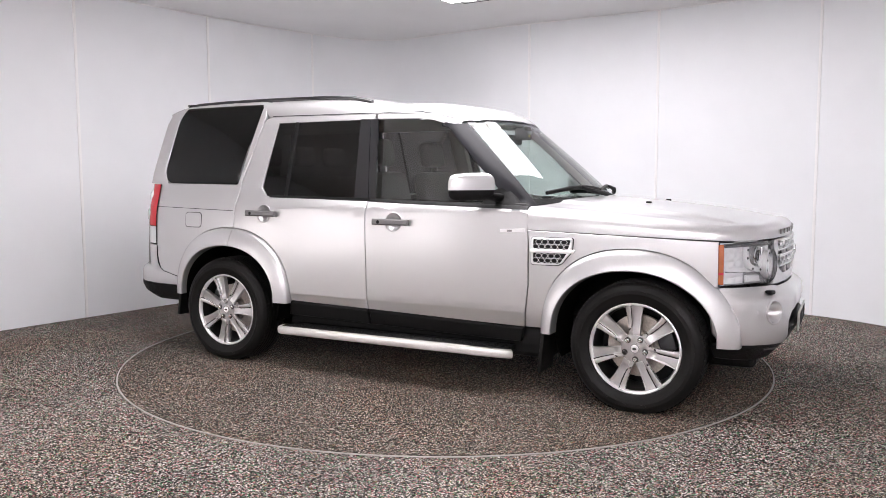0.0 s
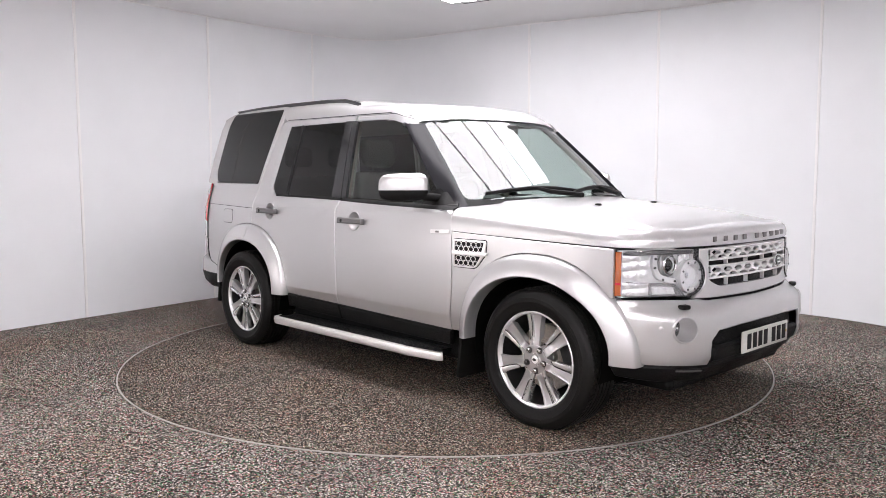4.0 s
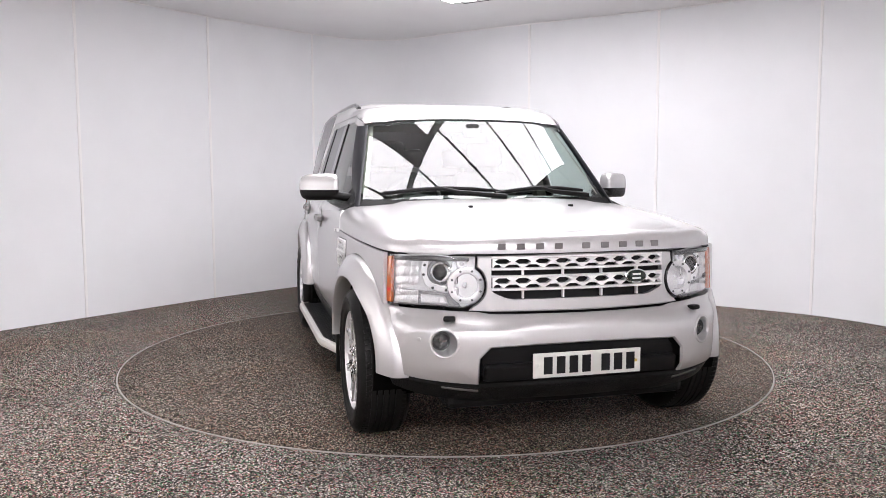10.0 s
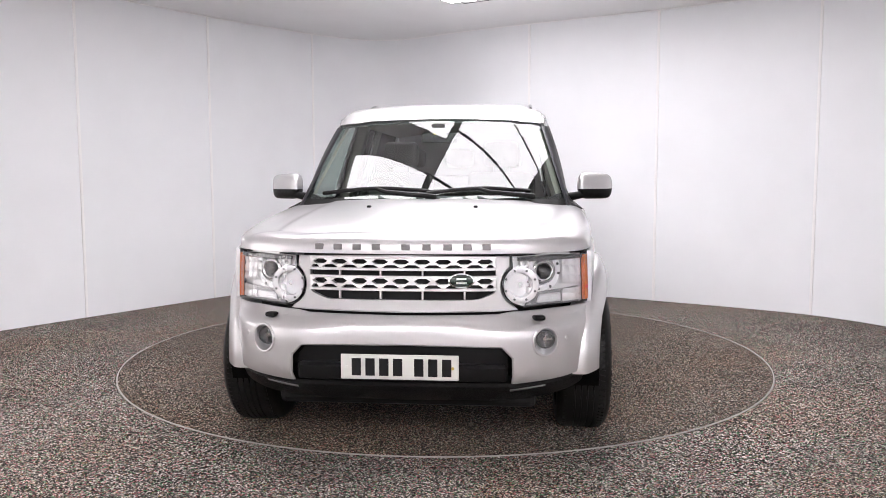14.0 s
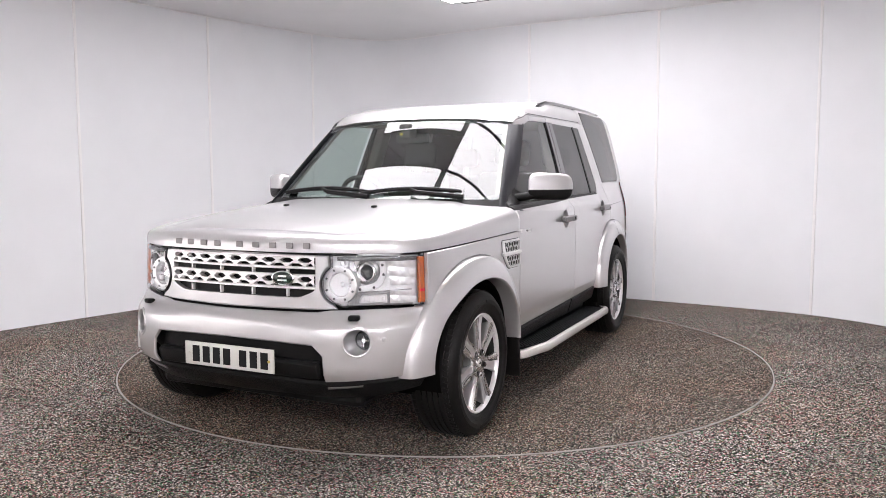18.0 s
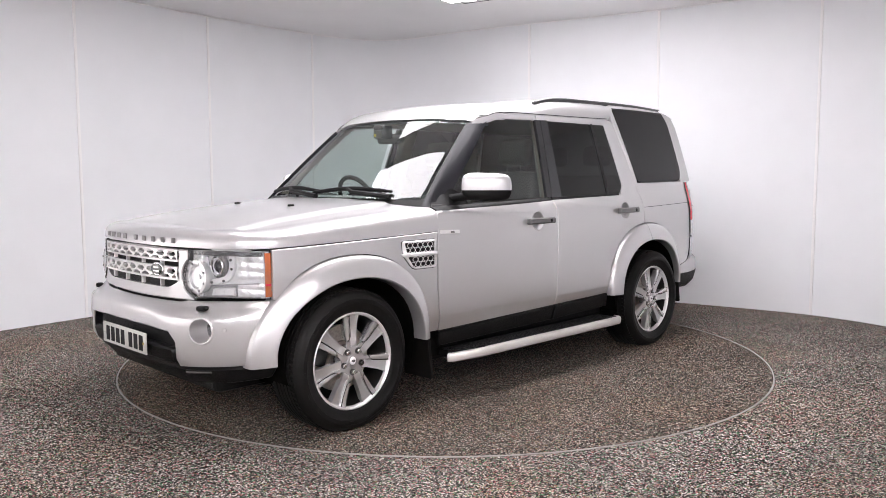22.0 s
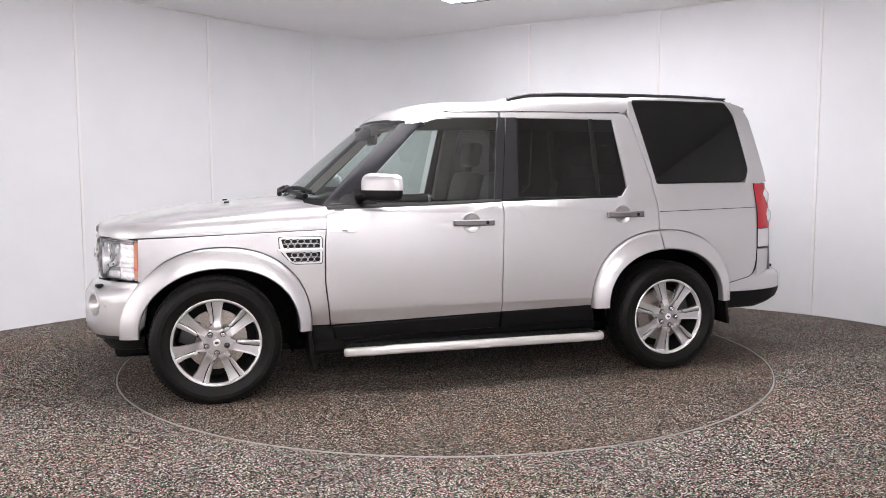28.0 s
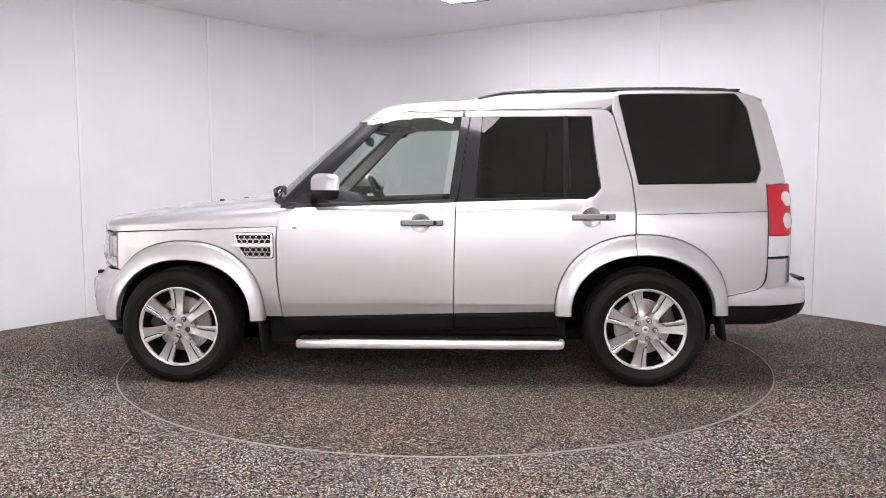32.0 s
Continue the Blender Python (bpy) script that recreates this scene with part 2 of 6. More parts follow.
def plate(poly, mapping, depth=0.014, edge=0.0025, step=0.06, lift=0.0, back=False, holes=(), cuts=()):
    """A bent sheet with rolled edges and holes: the polygon (u, v) laid on the surface mapping(u, v, w)."""
    poly = [Vector(p[:2]) for p in poly]
    poly = [p for i, p in enumerate(poly) if (p - poly[i - 1]).length > 1e-5]
    inner = inset_line(poly, edge)
    bm = bmesh.new()
    n = len(poly)
    top = [bm.verts.new((p.x, p.y, lift)) for p in inner]
    mid = [bm.verts.new((p.x, p.y, lift - edge * 1.1)) for p in poly]
    low = [bm.verts.new((p.x, p.y, lift - depth)) for p in poly]
    faces = [] if holes else [bm.faces.new(top)]
    rims = []
    for i in range(n):
        j = (i + 1) % n
        bm.faces.new((mid[i], mid[j], top[j], top[i]))
        bm.faces.new((low[i], low[j], mid[j], mid[i]))
    for hole in holes:
        rim = [bm.verts.new((p[0], p[1], lift)) for p in hole]
        dip = [bm.verts.new((p[0], p[1], lift - depth)) for p in hole]
        for i in range(len(hole)):
            j = (i + 1) % len(hole)
            bm.faces.new((rim[i], rim[j], dip[j], dip[i]))
        rims.append(rim)
    if holes:
        loops = [bm.edges.get((r[i], r[(i + 1) % len(r)])) for r in [top] + rims for i in range(len(r))]
        bmesh.ops.triangle_fill(bm, use_beauty=True, edges=loops, normal=(0, 0, 1))
    if back:
        faces.append(bm.faces.new(low[::-1]))
    bmesh.ops.recalc_face_normals(bm, faces=bm.faces[:])
    bmesh.ops.triangulate(bm, faces=faces)
    us, vs = [p.x for p in poly], [p.y for p in poly]
    for lo, hi, k in ((min(us), max(us), 0), (min(vs), max(vs), 1)):
        m = max(1, int((hi - lo) / step))
        for i in range(1, m):
            co, no = [0, 0, 0], [0, 0, 0]
            co[k], no[k] = lo + (hi - lo) * i / m, 1
            bmesh.ops.bisect_plane(bm, geom=bm.verts[:] + bm.edges[:] + bm.faces[:], dist=1e-6, plane_co=co, plane_no=no)
    for v in cuts:
        bmesh.ops.bisect_plane(bm, geom=bm.verts[:] + bm.edges[:] + bm.faces[:], dist=1e-6, plane_co=(0, v, 0), plane_no=(0, 1, 0))
    ref = max(bm.faces, key=lambda f: f.calc_area() * (abs(f.normal.z) > 0.9))
    was_up = ref.normal.z > 0
    c = ref.calc_center_median()
    for v in bm.verts:
        v.co = mapping(*v.co)
    ref.normal_update()
    out = (mapping(c.x, c.y, c.z + 0.01) - mapping(c.x, c.y, c.z))
    if (ref.normal.dot(out) > 0) != was_up:
        bmesh.ops.reverse_faces(bm, faces=bm.faces[:])
    bm.normal_update()
    return bm


def mirrored(bm):
    b = bm.copy()
    for v in b.verts:
        v.co.y = -v.co.y
    bmesh.ops.reverse_faces(b, faces=b.faces[:])
    return b


# ---- room ----
def spline_line(points, n=6):
    """A smooth open line through points in plan."""
    out = []
    for i in range(len(points) - 1):
        p0, p1, p2, p3 = [Vector(points[min(max(k, 0), len(points) - 1)]) for k in (i - 1, i, i + 1, i + 2)]
        for k in range(n):
            t = k / n
            out.append(0.5 * (2 * p1 + (p2 - p0) * t + (2 * p0 - 5 * p1 + 4 * p2 - p3) * t * t + (3 * p1 - p0 - 3 * p2 + p3) * t**3))
    out.append(Vector(points[-1]))
    return out


WALL_LINE = [(-2.4, -7.65), (-3.6, -5.6), (-4.25, -3.2), (-4.33, -1.2), (-4.05, 0.3), (-3.736, 0.80), (-3.29, 1.44), (-2.86, 2.05), (-2.45, 2.62), (-2.02, 3.14), (-1.54, 3.66), (-1.26, 3.91), (-1.0, 4.06), (-0.75, 4.10),
             (-0.5, 4.05), (-0.245, 3.89), (0.09, 3.62), (0.50, 3.34), (0.93, 3.08), (1.54, 2.73), (2.15, 2.36), (2.80, 1.93), (3.37, 1.48), (3.754, 0.913), (4.05, 0.1), (4.25, -1.2), (4.2, -3.2), (3.6, -5.6), (2.4, -7.65)]
SEAMS = [(-3.29, 1.44), (-2.45, 2.62), (-1.54, 3.66), (0.93, 3.08), (2.15, 2.36), (3.37, 1.48)]
TABLE_R = 2.249


def wall_sheet(line, z0, z1, thick):
    bm = bmesh.new()
    n = len(line)
    norms = []
    for i in range(n):
        d = (line[min(i + 1, n - 1)] - line[max(i - 1, 0)]).normalized()
        norms.append(Vector((-d.y, d.x)))
    rows = []
    for w, z in ((0, z0), (0, z1), (thick, z1), (thick, z0)):
        rows.append([Vector((*(p + q * w), z)) for p, q in zip(line, norms)])
    rows.append(rows[0])
    grid(bm, rows)
    bmesh.ops.remove_doubles(bm, verts=bm.verts[:], dist=1e-5)
    bmesh.ops.recalc_face_normals(bm, faces=bm.faces[:])
    return bm, norms


def build_room():
    line = spline_line(WALL_LINE)
    bm, norms = wall_sheet(line, -0.02, ROOM_H + 0.05, 0.08)
    wall = thing("wall_studio", "smooth white curved studio wall of flexible panels", "wall", bm, WALL_WHITE, kind="structure")
    back = bmesh.new()
    box(back, -2.6, 2.6, -7.75, -7.6, -0.02, ROOM_H + 0.05)
    thing("wall_back", "plain white wall behind the camera", "wall", back, WALL_WHITE, kind="structure", smooth=0)
    # joint strips over the panel seams
    for sx, sy in SEAMS:
        p = Vector((sx, sy))
        i = min(range(len(line)), key=lambda k: (line[k] - p).length)
        d = (line[min(i + 1, len(line) - 1)] - line[i - 1]).normalized()
        b = bmesh.new()
        box(b, -0.013, 0.013, -0.009, 0.004, 0.0, ROOM_H, 0.003, 1, Matrix.Translation((line[i].x, line[i].y, 0)) @ Matrix.Rotation(math.atan2(d.y, d.x), 4, "Z"))
        part("joint_strip", b, JOINT_WHITE, wall)
    # thin bead where wall and ceiling meet
    inner = [p - q * 0.006 for p, q in zip(line, norms)]
    b = bmesh.new()
    tube(b, [(*p, ROOM_H - 0.006) for p in inner], 0.007, 6)
    part("ceiling_bead", b, JOINT_WHITE, wall)
    # floor with the round opening of the turntable
    b = bmesh.new()
    n = 128
    rings = []
    for r in (TABLE_R + 0.004, 3.0, 9.0):
        rings.append([Vector((r * math.cos(2 * math.pi * k / n), r * math.sin(2 * math.pi * k / n) - (0.8 if r > 5 else 0), 0)) for k in range(n)])
    grid(b, rings, close_u=True, flip=True)
    bmesh.ops.recalc_face_normals(b, faces=b.faces[:])
    for f in b.faces:
        if f.normal.z < 0:
            f.normal_flip()
    thing("floor", "dark grey flecked carpet floor with red and green specks", "floor", b, CARPET, kind="structure", smooth=0)
    # ceiling
    b = bmesh.new()
    box(b, -6, 6, -9, 6, ROOM_H, ROOM_H + 0.06)
    thing("ceiling", "plain matt white studio ceiling", "ceiling", b, CEILING_WHITE, kind="structure", smooth=0)


def build_lights():
    """Diffuser panels of 1.2 by 0.6 m in two ranks, square with the long walls; one place in the rank stays empty.
    Unseen fill panels are added over the camera.
    """
    skew = Matrix.Rotation(radians(-32), 4, "Z")
    for turn, glow, (u0, u1, v0, v1) in [(skew, LIGHT_WHITE, p) for p in LIGHT_PANELS] + [(Matrix.Identity(4), REAR_FILL_WHITE, p) for p in REAR_FILL_PANELS]:
        lamp = thing("ceiling_light", "bright white rectangular diffuser light panel on the ceiling", "ceiling light", group="ceiling light panels")
        b = bmesh.new()
        box(b, u0 + 0.011, u1 - 0.011, v0 + 0.011, v1 - 0.011, ROOM_H - 0.020, ROOM_H - 0.008, m=turn)
        part("diffuser", b, glow, lamp, "glowing white diffuser", 0)
        b = bmesh.new()
        for a in ((u0, u0 + 0.011, v0, v1), (u1 - 0.011, u1, v0, v1), (u0 + 0.011, u1 - 0.011, v0, v0 + 0.011), (u0 + 0.011, u1 - 0.011, v1 - 0.011, v1)):
            box(b, *a, ROOM_H - 0.024, ROOM_H - 0.002, m=turn)
        part("light_frame", b, DARK_TRIM, lamp, "thin dark metal frame", 0)
    # a small bright light on the side wall, mirrored in the doors as the car goes by; two tall unseen fill panels are
    # added to brighten the doors
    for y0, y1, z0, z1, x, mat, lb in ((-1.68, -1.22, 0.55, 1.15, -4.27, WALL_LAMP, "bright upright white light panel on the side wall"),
                                       (-2.85, -1.90, 0.35, 1.95, -4.22, SOFT_FILL, "tall soft white fill panel added by the side wall, out of view"),
                                       (-3.95, -3.00, 0.35, 1.95, -4.00, SOFT_FILL, "tall soft white fill panel added by the side wall, out of view")):
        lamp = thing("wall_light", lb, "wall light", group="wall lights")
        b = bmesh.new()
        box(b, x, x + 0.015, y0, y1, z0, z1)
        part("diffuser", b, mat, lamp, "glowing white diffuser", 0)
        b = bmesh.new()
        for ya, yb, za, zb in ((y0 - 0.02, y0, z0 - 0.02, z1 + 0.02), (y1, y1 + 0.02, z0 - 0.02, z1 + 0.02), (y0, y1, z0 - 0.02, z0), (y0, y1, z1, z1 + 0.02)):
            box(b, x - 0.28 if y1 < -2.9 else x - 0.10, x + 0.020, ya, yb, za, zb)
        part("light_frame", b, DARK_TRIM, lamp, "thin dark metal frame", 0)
    b = bmesh.new()
    box(b, -0.93, -0.58, 1.83, 1.842, ROOM_H - 0.004, ROOM_H - 0.001, m=skew)
    thing("ceiling_seam", "thin dark seam in the white ceiling", "seam", b, DARK_TRIM, kind="structure", smooth=0)


LIGHT_PANELS = [(0.235, 1.42, -0.80 + 0.56 * i, -0.80 + 0.56 * (i + 1) - 0.006) for i in range(-2, 4)]
LIGHT_PANELS += [(-0.985, 0.18, 1.70 - 0.525 * (i + 1) + 0.006, 1.70 - 0.525 * i) for i in range(4)] + [(-1.08, 0.17, -0.80 - 0.56 * (i + 1) + 0.006, -0.80 - 0.56 * i) for i in range(2)]
# unseen fill panels over the camera, added to light the car's near sides
REAR_FILL_PANELS = [(-2.78 + 1.12 * k, -1.70 + 1.12 * k, -7.52 + 0.6 * i, -6.96 + 0.6 * i) for k in range(5) for i in range(2)]


def build_turntable():
    table = thing("turntable", "round carpeted car turntable with a thin metal edge ring", "turntable")
    b = bmesh.new()
    lathe(b, [(0.0005, 0.0), (1.2, 0.0), (TABLE_R - 0.007, 0.0), (TABLE_R - 0.007, -0.05)], (0, 0, 0), (0, 0, 1), 128)
    for f in b.faces:
        f.normal_update()
        if f.normal.z < -0.5:
            f.normal_flip()
    part("carpet_disc", b, CARPET_DISC, table, "flecked carpet top", 0)
    b = bmesh.new()
    lathe(b, [(TABLE_R - 0.007, -0.02), (TABLE_R - 0.007, 0.002), (TABLE_R - 0.005, 0.004), (TABLE_R - 0.001, 0.004), (TABLE_R + 0.001, 0.002), (TABLE_R + 0.001, -0.02)], (0, 0, 0), (0, 0, 1), 160)
    bmesh.ops.recalc_face_normals(b, faces=b.faces[:])
    part("edge_ring", b, EDGE_METAL, table, "thin pale metal edge ring")
    return table


build_room()
build_lights()
TABLE = build_turntable()

# ---- car: surfaces ----
WING_Y = smooth_curve([-2.42, -2.2, -1.9, -1.4, -0.3, 0.8, 1.3, 1.6, 1.8, 1.9], [0.802, 0.845, 0.876, 0.910, 0.930, 0.926, 0.912, 0.893, 0.866, 0.845])


def smoothstep(t):
    t = min(1, max(0, t))
    return t * t * (3 - 2 * t)


def glass_half(x, z):
    """Half the glasshouse's width, carried on straight below the belt line."""
    top = 0.862 - 0.29 * (z - 1.13) - 0.055 * (z - 1.13) ** 2
    if x > 0.0:
        top -= 0.085 * (x / 0.85) ** 2.2 * max(0.0, 1 - (z - 1.13) / 0.75)
    if x < -1.1:
        top -= 0.062 * ((-x - 1.1) / 1.05) ** 1.4 * max(0.0, 1 - (z - 1.13) / 0.62)
    return top


def side_half(x, z):
    """Half the car's width at length x and height z, wings and doors below, glasshouse above."""
    low = WING_Y(x) - 0.02 * ((z - 0.78) / 0.33) ** 2 * (1 if z > 0.78 else 0.3)
    low -= 0.27 * max(0.0, 0.500 - z)
    top = glass_half(x, z)
    aft = min(1, max(0, (-x - 1.05) / 0.5))
    z0, z1 = 1.075 - 0.10 * aft, 1.145 + 0.09 * aft
    t = min(1, max(0, (z - z0) / (z1 - z0)))
    t = t * t * (3 - 2 * t)
    return low * (1 - t) + top * t


def side_map(sign, half=side_half):
    def f(x, z, w):
        e = 0.004
        y = half(x, z)
        n = Vector((-(half(x + e, z) - half(x - e, z)) / (2 * e), 1, -(half(x, z + e) - half(x, z - e)) / (2 * e))).normalized()
        return Vector(((x + n.x * w), sign * (y + n.y * w), z + n.z * w)) + OFF * 1.0

    return f


# plan outline of the nose from the middle round the corner to the wheel arch
def even_line(points, pitch, passes):
    """A line through points in plan, mirrored at its start, evenly spaced and faired."""
    raw = spline_line([(p[0], -p[1]) for p in points[:0:-1]] + list(points), 24)
    run = [0.0]
    for a, b in zip(raw, raw[1:]):
        run.append(run[-1] + (b - a).length)
    n = 2 * int(run[-1] / pitch / 2)
    px = np.interp(np.linspace(0, run[-1], n + 1), run, [p.x for p in raw])
    py = np.interp(np.linspace(0, run[-1], n + 1), run, [p.y for p in raw])
    for _ in range(passes):
        px[1:-1] = px[1:-1] * 0.5 + 0.25 * (px[:-2] + px[2:])
        py[1:-1] = py[1:-1] * 0.5 + 0.25 * (py[:-2] + py[2:])
    py[n // 2] = 0.0
    return [Vector((float(x), float(y))) for x, y in zip(px[n // 2:], py[n // 2:])]


NOSE = even_line([(2.205, 0.0), (2.198, 0.2), (2.172, 0.4), (2.119, 0.58), (2.037, 0.72), (1.947, 0.802), (1.86, 0.846), (1.75, 0.868), (1.60, 0.886), (1.40, 0.902), (1.1, 0.92), (0.8, 0.926)], 0.008, 60)
NOSE_S = [0.0]
for _a, _b in zip(NOSE, NOSE[1:]):
    NOSE_S.append(NOSE_S[-1] + (_b - _a).length)
NOSE_X = [p.x for p in NOSE]
NOSE_Y = [p.y for p in NOSE]


def s_of_y(y):
    return interp(y, NOSE_Y, NOSE_S)


def s_of_x(x):
    return interp(-x, [-p for p in NOSE_X], NOSE_S)


NOSE_IN = smooth_curve([0.22, 0.30, 0.36, 0.40, 0.48, 0.54, 0.59, 0.62, 0.64, 0.655, 0.667, 0.680, 0.70, 0.80, 0.90, 0.95, 1.00], [0.16, 0.10, 0.040, 0.008, 0.003, 0.003, 0.005, 0.009, 0.018, 0.034, 0.052, 0.0585, 0.060, 0.063, 0.068, 0.070, 0.074])
FLANK_IN = smooth_curve([0.22, 0.30, 0.38, 0.6, 0.8, 1.0], [0.06, 0.03, 0.01, 0.0, 0.003, 0.012])


def nose_map(sign):
    def base(s, z):
        k = -1 if s < 0 else 1
        a = abs(s)
        x, y = interp(a, NOSE_S, NOSE_X), interp(a, NOSE_S, NOSE_Y)
        e = 0.02
        tx = interp(a + e, NOSE_S, NOSE_X) - interp(abs(a - e), NOSE_S, NOSE_X)
        ty = interp(a + e, NOSE_S, NOSE_Y) - (interp(a - e, NOSE_S, NOSE_Y) if a > e else -interp(e - a, NOSE_S, NOSE_Y))
        n = Vector((ty, -tx)).normalized()
        wf = max(0, n.x) ** 1.5
        d = NOSE_IN(z) * wf + FLANK_IN(z) * (1 - wf)
        low = 1 - smoothstep((z - 0.600) / 0.060)
        x += 0.030 * n.x * low * smoothstep((a - 0.20) / 0.30)
        x -= 0.014 * smoothstep((z - 0.665) / 0.02) * (1 - smoothstep((z - 0.925) / 0.012)) * max(0, 1 - abs(y - 0.70) / 0.13)
        return Vector((x - n.x * d, k * (y - n.y * d), z))

    def f(s, z, w):
        p = base(s, z)
        e = 0.006
        n = (base(s + e, z) - base(s - e, z)).cross(base(s, z + e) - base(s, z - e)).normalized()
        q = p + n * w
        return Vector((q.x, sign * q.y, q.z)) + OFF

    return f


SIDE = {1: side_map(1), -1: side_map(-1)}
PANE = {1: side_map(1, glass_half), -1: side_map(-1, glass_half)}
FRONT = {1: nose_map(1), -1: nose_map(-1)}


def arch(cx, cz, rw, rh, a0, a1, n=22, p=2.25):
    """Points on a wheel arch, from angle a0 to a1 in degrees, 0 towards the nose."""
    out = []
    for k in range(n + 1):
        a = radians(a0 + (a1 - a0) * k / n)
        c, s = math.cos(a), math.sin(a)
        r = (abs(c) ** p + abs(s) ** p) ** (-1 / p)
        out.append((cx + rw * r * c, cz + rh * r * s))
    return out


ARCHES = {"front": (1.405, 0.41, 0.50, 0.475, 0.425, 0.36), "rear": (-1.425, 0.45, 0.528, 0.475, 0.432, 0.352)}


def V(x, y, z):
    return Vector((x, y, z)) + OFF


# ---- car: bodywork ----
HOOD_TOP = smooth_curve([0.7, 0.95, 1.26, 1.65, 1.85, 1.95, 2.02, 2.08, 2.13], [1.172, 1.155, 1.130, 1.090, 1.062, 1.040, 1.018, 0.995, 0.955])


def hood_z(x, y):
    return HOOD_TOP(x) - 0.055 * (abs(y) / 0.85) ** 2.6 - 0.010 * smoothstep((abs(y) - 0.57 - 0.03 * (x - 1.0)) / 0.05)


def build_hood(car):
    bm = bmesh.new()
    f = FRONT[1]
    s1 = s_of_x(0.80)
    n = 90
    rows = []
    for i in range(2 * n + 1):
        s = s1 * (1 - i / n)
        x_here = interp(abs(s), NOSE_S, NOSE_X)
        ze = 0.942 + 0.037 * min(1, max(0, (1.9 - x_here) / 1.1))
        lo = f(s, ze, 0) - OFF
        top_x = min(1.72, x_here)
        inward = Vector((top_x, 0, 0)) - Vector((lo.x, lo.y, 0))
        length = inward.length
        inward.normalize()
        row = []

        def at(d):
            p = Vector((lo.x, lo.y, 0)) + inward * d
            return p

        p = at(0.150)
        zt = hood_z(min(p.x, 1.98), p.y)
        for d, k in ((0.018, -0.03), (0.0, 0.0), (0.0, 0.28), (0.004, 0.49), (0.014, 0.67), (0.032, 0.815), (0.058, 0.91), (0.088, 0.962), (0.118, 0.988)):
            q = at(d)
            row.append(Vector((q.x, q.y, ze + (zt - ze) * k)))
        for k in range(33):
            d = 0.150 + (length - 0.150) * (k / 32)
            q = at(d)
            row.append(Vector((q.x, q.y, hood_z(min(q.x, 1.98), q.y) + (zt - hood_z(min(p.x, 1.98), p.y)))))
        rows.append([v + OFF for v in row])
    grid(bm, rows)
    bmesh.ops.remove_doubles(bm, verts=bm.verts[:], dist=0.0008)
    bmesh.ops.recalc_face_normals(bm, faces=bm.faces[:])
    if sum(fc.normal.z for fc in bm.faces) < 0:
        bmesh.ops.reverse_faces(bm, faces=bm.faces[:])
    hood = part("hood", bm, SILVER, car, "silver clamshell bonnet")
    # nine raised badge blocks along the lip
    for i, y in enumerate((-0.385, -0.295, -0.205, -0.115, 0.02, 0.115, 0.21, 0.30, 0.388)):
        sgn = 1 if y >= 0 else -1
        c = FRONT[1](sgn * s_of_y(abs(y)), 0.972, 0.003)
        b = bmesh.new()
        box(b, -0.004, 0.004, -0.019, 0.019, -0.0135, 0.0135, 0.002, 1, Matrix.Translation(c) @ Matrix.Rotation(-y * 0.25, 4, "Z"))
        part("badge_block", b, LETTER_GREY, hood, "grey raised badge block")
    for y in (-0.287, 0.287):
        b = bmesh.new()
        box(b, 1.338, 1.372, y - 0.011, y + 0.011, hood_z(1.355, y) - 0.004, hood_z(1.355, y) + 0.011, 0.005, 2)
        bmesh.ops.translate(b, vec=OFF, verts=b.verts[:])
        part("washer_jet", b, BLACK_PLASTIC, hood, "black washer jet")


def build_wing(car, sg):
    side = SIDE[sg]
    cx, cz, rw, rh, *_ = ARCHES["front"]
    pts = [(1.848, 0.9375), (1.4, 0.9535), (0.815, 0.9745), (0.824, 0.88), (0.824, 0.66), (0.797, 0.412), (0.90, 0.412)]
    pts += arch(cx, cz, rw + 0.004, rh + 0.004, 178, 36)
    pts += [(1.852, 0.70)]
    wing = part("front_wing", plate(pts, side, 0.02), SILVER, car)
    # side vent: dark gap, surround with two openings, recess and mesh
    out = rounded([(0.836, 0.940, 0.018), (0.836, 0.778, 0.02), (1.014, 0.778, 0.03), (1.084, 0.860, 0.02), (1.090, 0.940, 0.018)][::-1])
    part("vent_gap", plate(out, side, 0.003, 0.001, lift=0.0012), BLACK_PLASTIC, wing, "thin dark gap round the vent")
    out = rounded([(0.840, 0.936, 0.018), (0.840, 0.782, 0.02), (1.012, 0.782, 0.03), (1.080, 0.862, 0.02), (1.086, 0.936, 0.018)][::-1])
    slots = [rounded([(0.852, z0, 0.006), (0.852, z1, 0.006), (x1, z1, 0.008), (x0, z0, 0.012)]) for z0, z1, x0, x1 in ((0.872, 0.926, 1.058, 1.074), (0.792, 0.850, 1.010, 1.052))]
    part("vent_surround", plate(out, side, 0.012, 0.004, lift=0.012, holes=slots), ALLOY, wing, "silver side vent surround")
    for (z0, x1), slot in zip(((0.872, 1.062), (0.794, 1.034)), slots):
        part("vent_recess", plate(slot, side, 0.002, 0.001, lift=0.003), BLACK_PLASTIC, wing, "black vent opening")
        b = bmesh.new()
        for r in range(2):
            for k in range(6):
                c = (0.868 + 0.037 * k + (0.0185 if r else 0), z0 + 0.0135 + 0.0265 * r)
                if c[0] + 0.02 < x1 + 0.014:
                    hexring(b, c, 0.0215, 0.0140, 0.0026, side, 0.0085, 0.0110)
        part("vent_mesh", b, ALLOY, wing, "bright hexagon mesh")
    bar = rounded([(0.838, 0.852, 0.004), (1.090, 0.852, 0.004), (1.100, 0.871, 0.004), (0.838, 0.871, 0.004)])
    part("vent_bar", plate(bar, side, 0.012, 0.003, lift=0.018), ALLOY, wing, "silver bar across the vent")


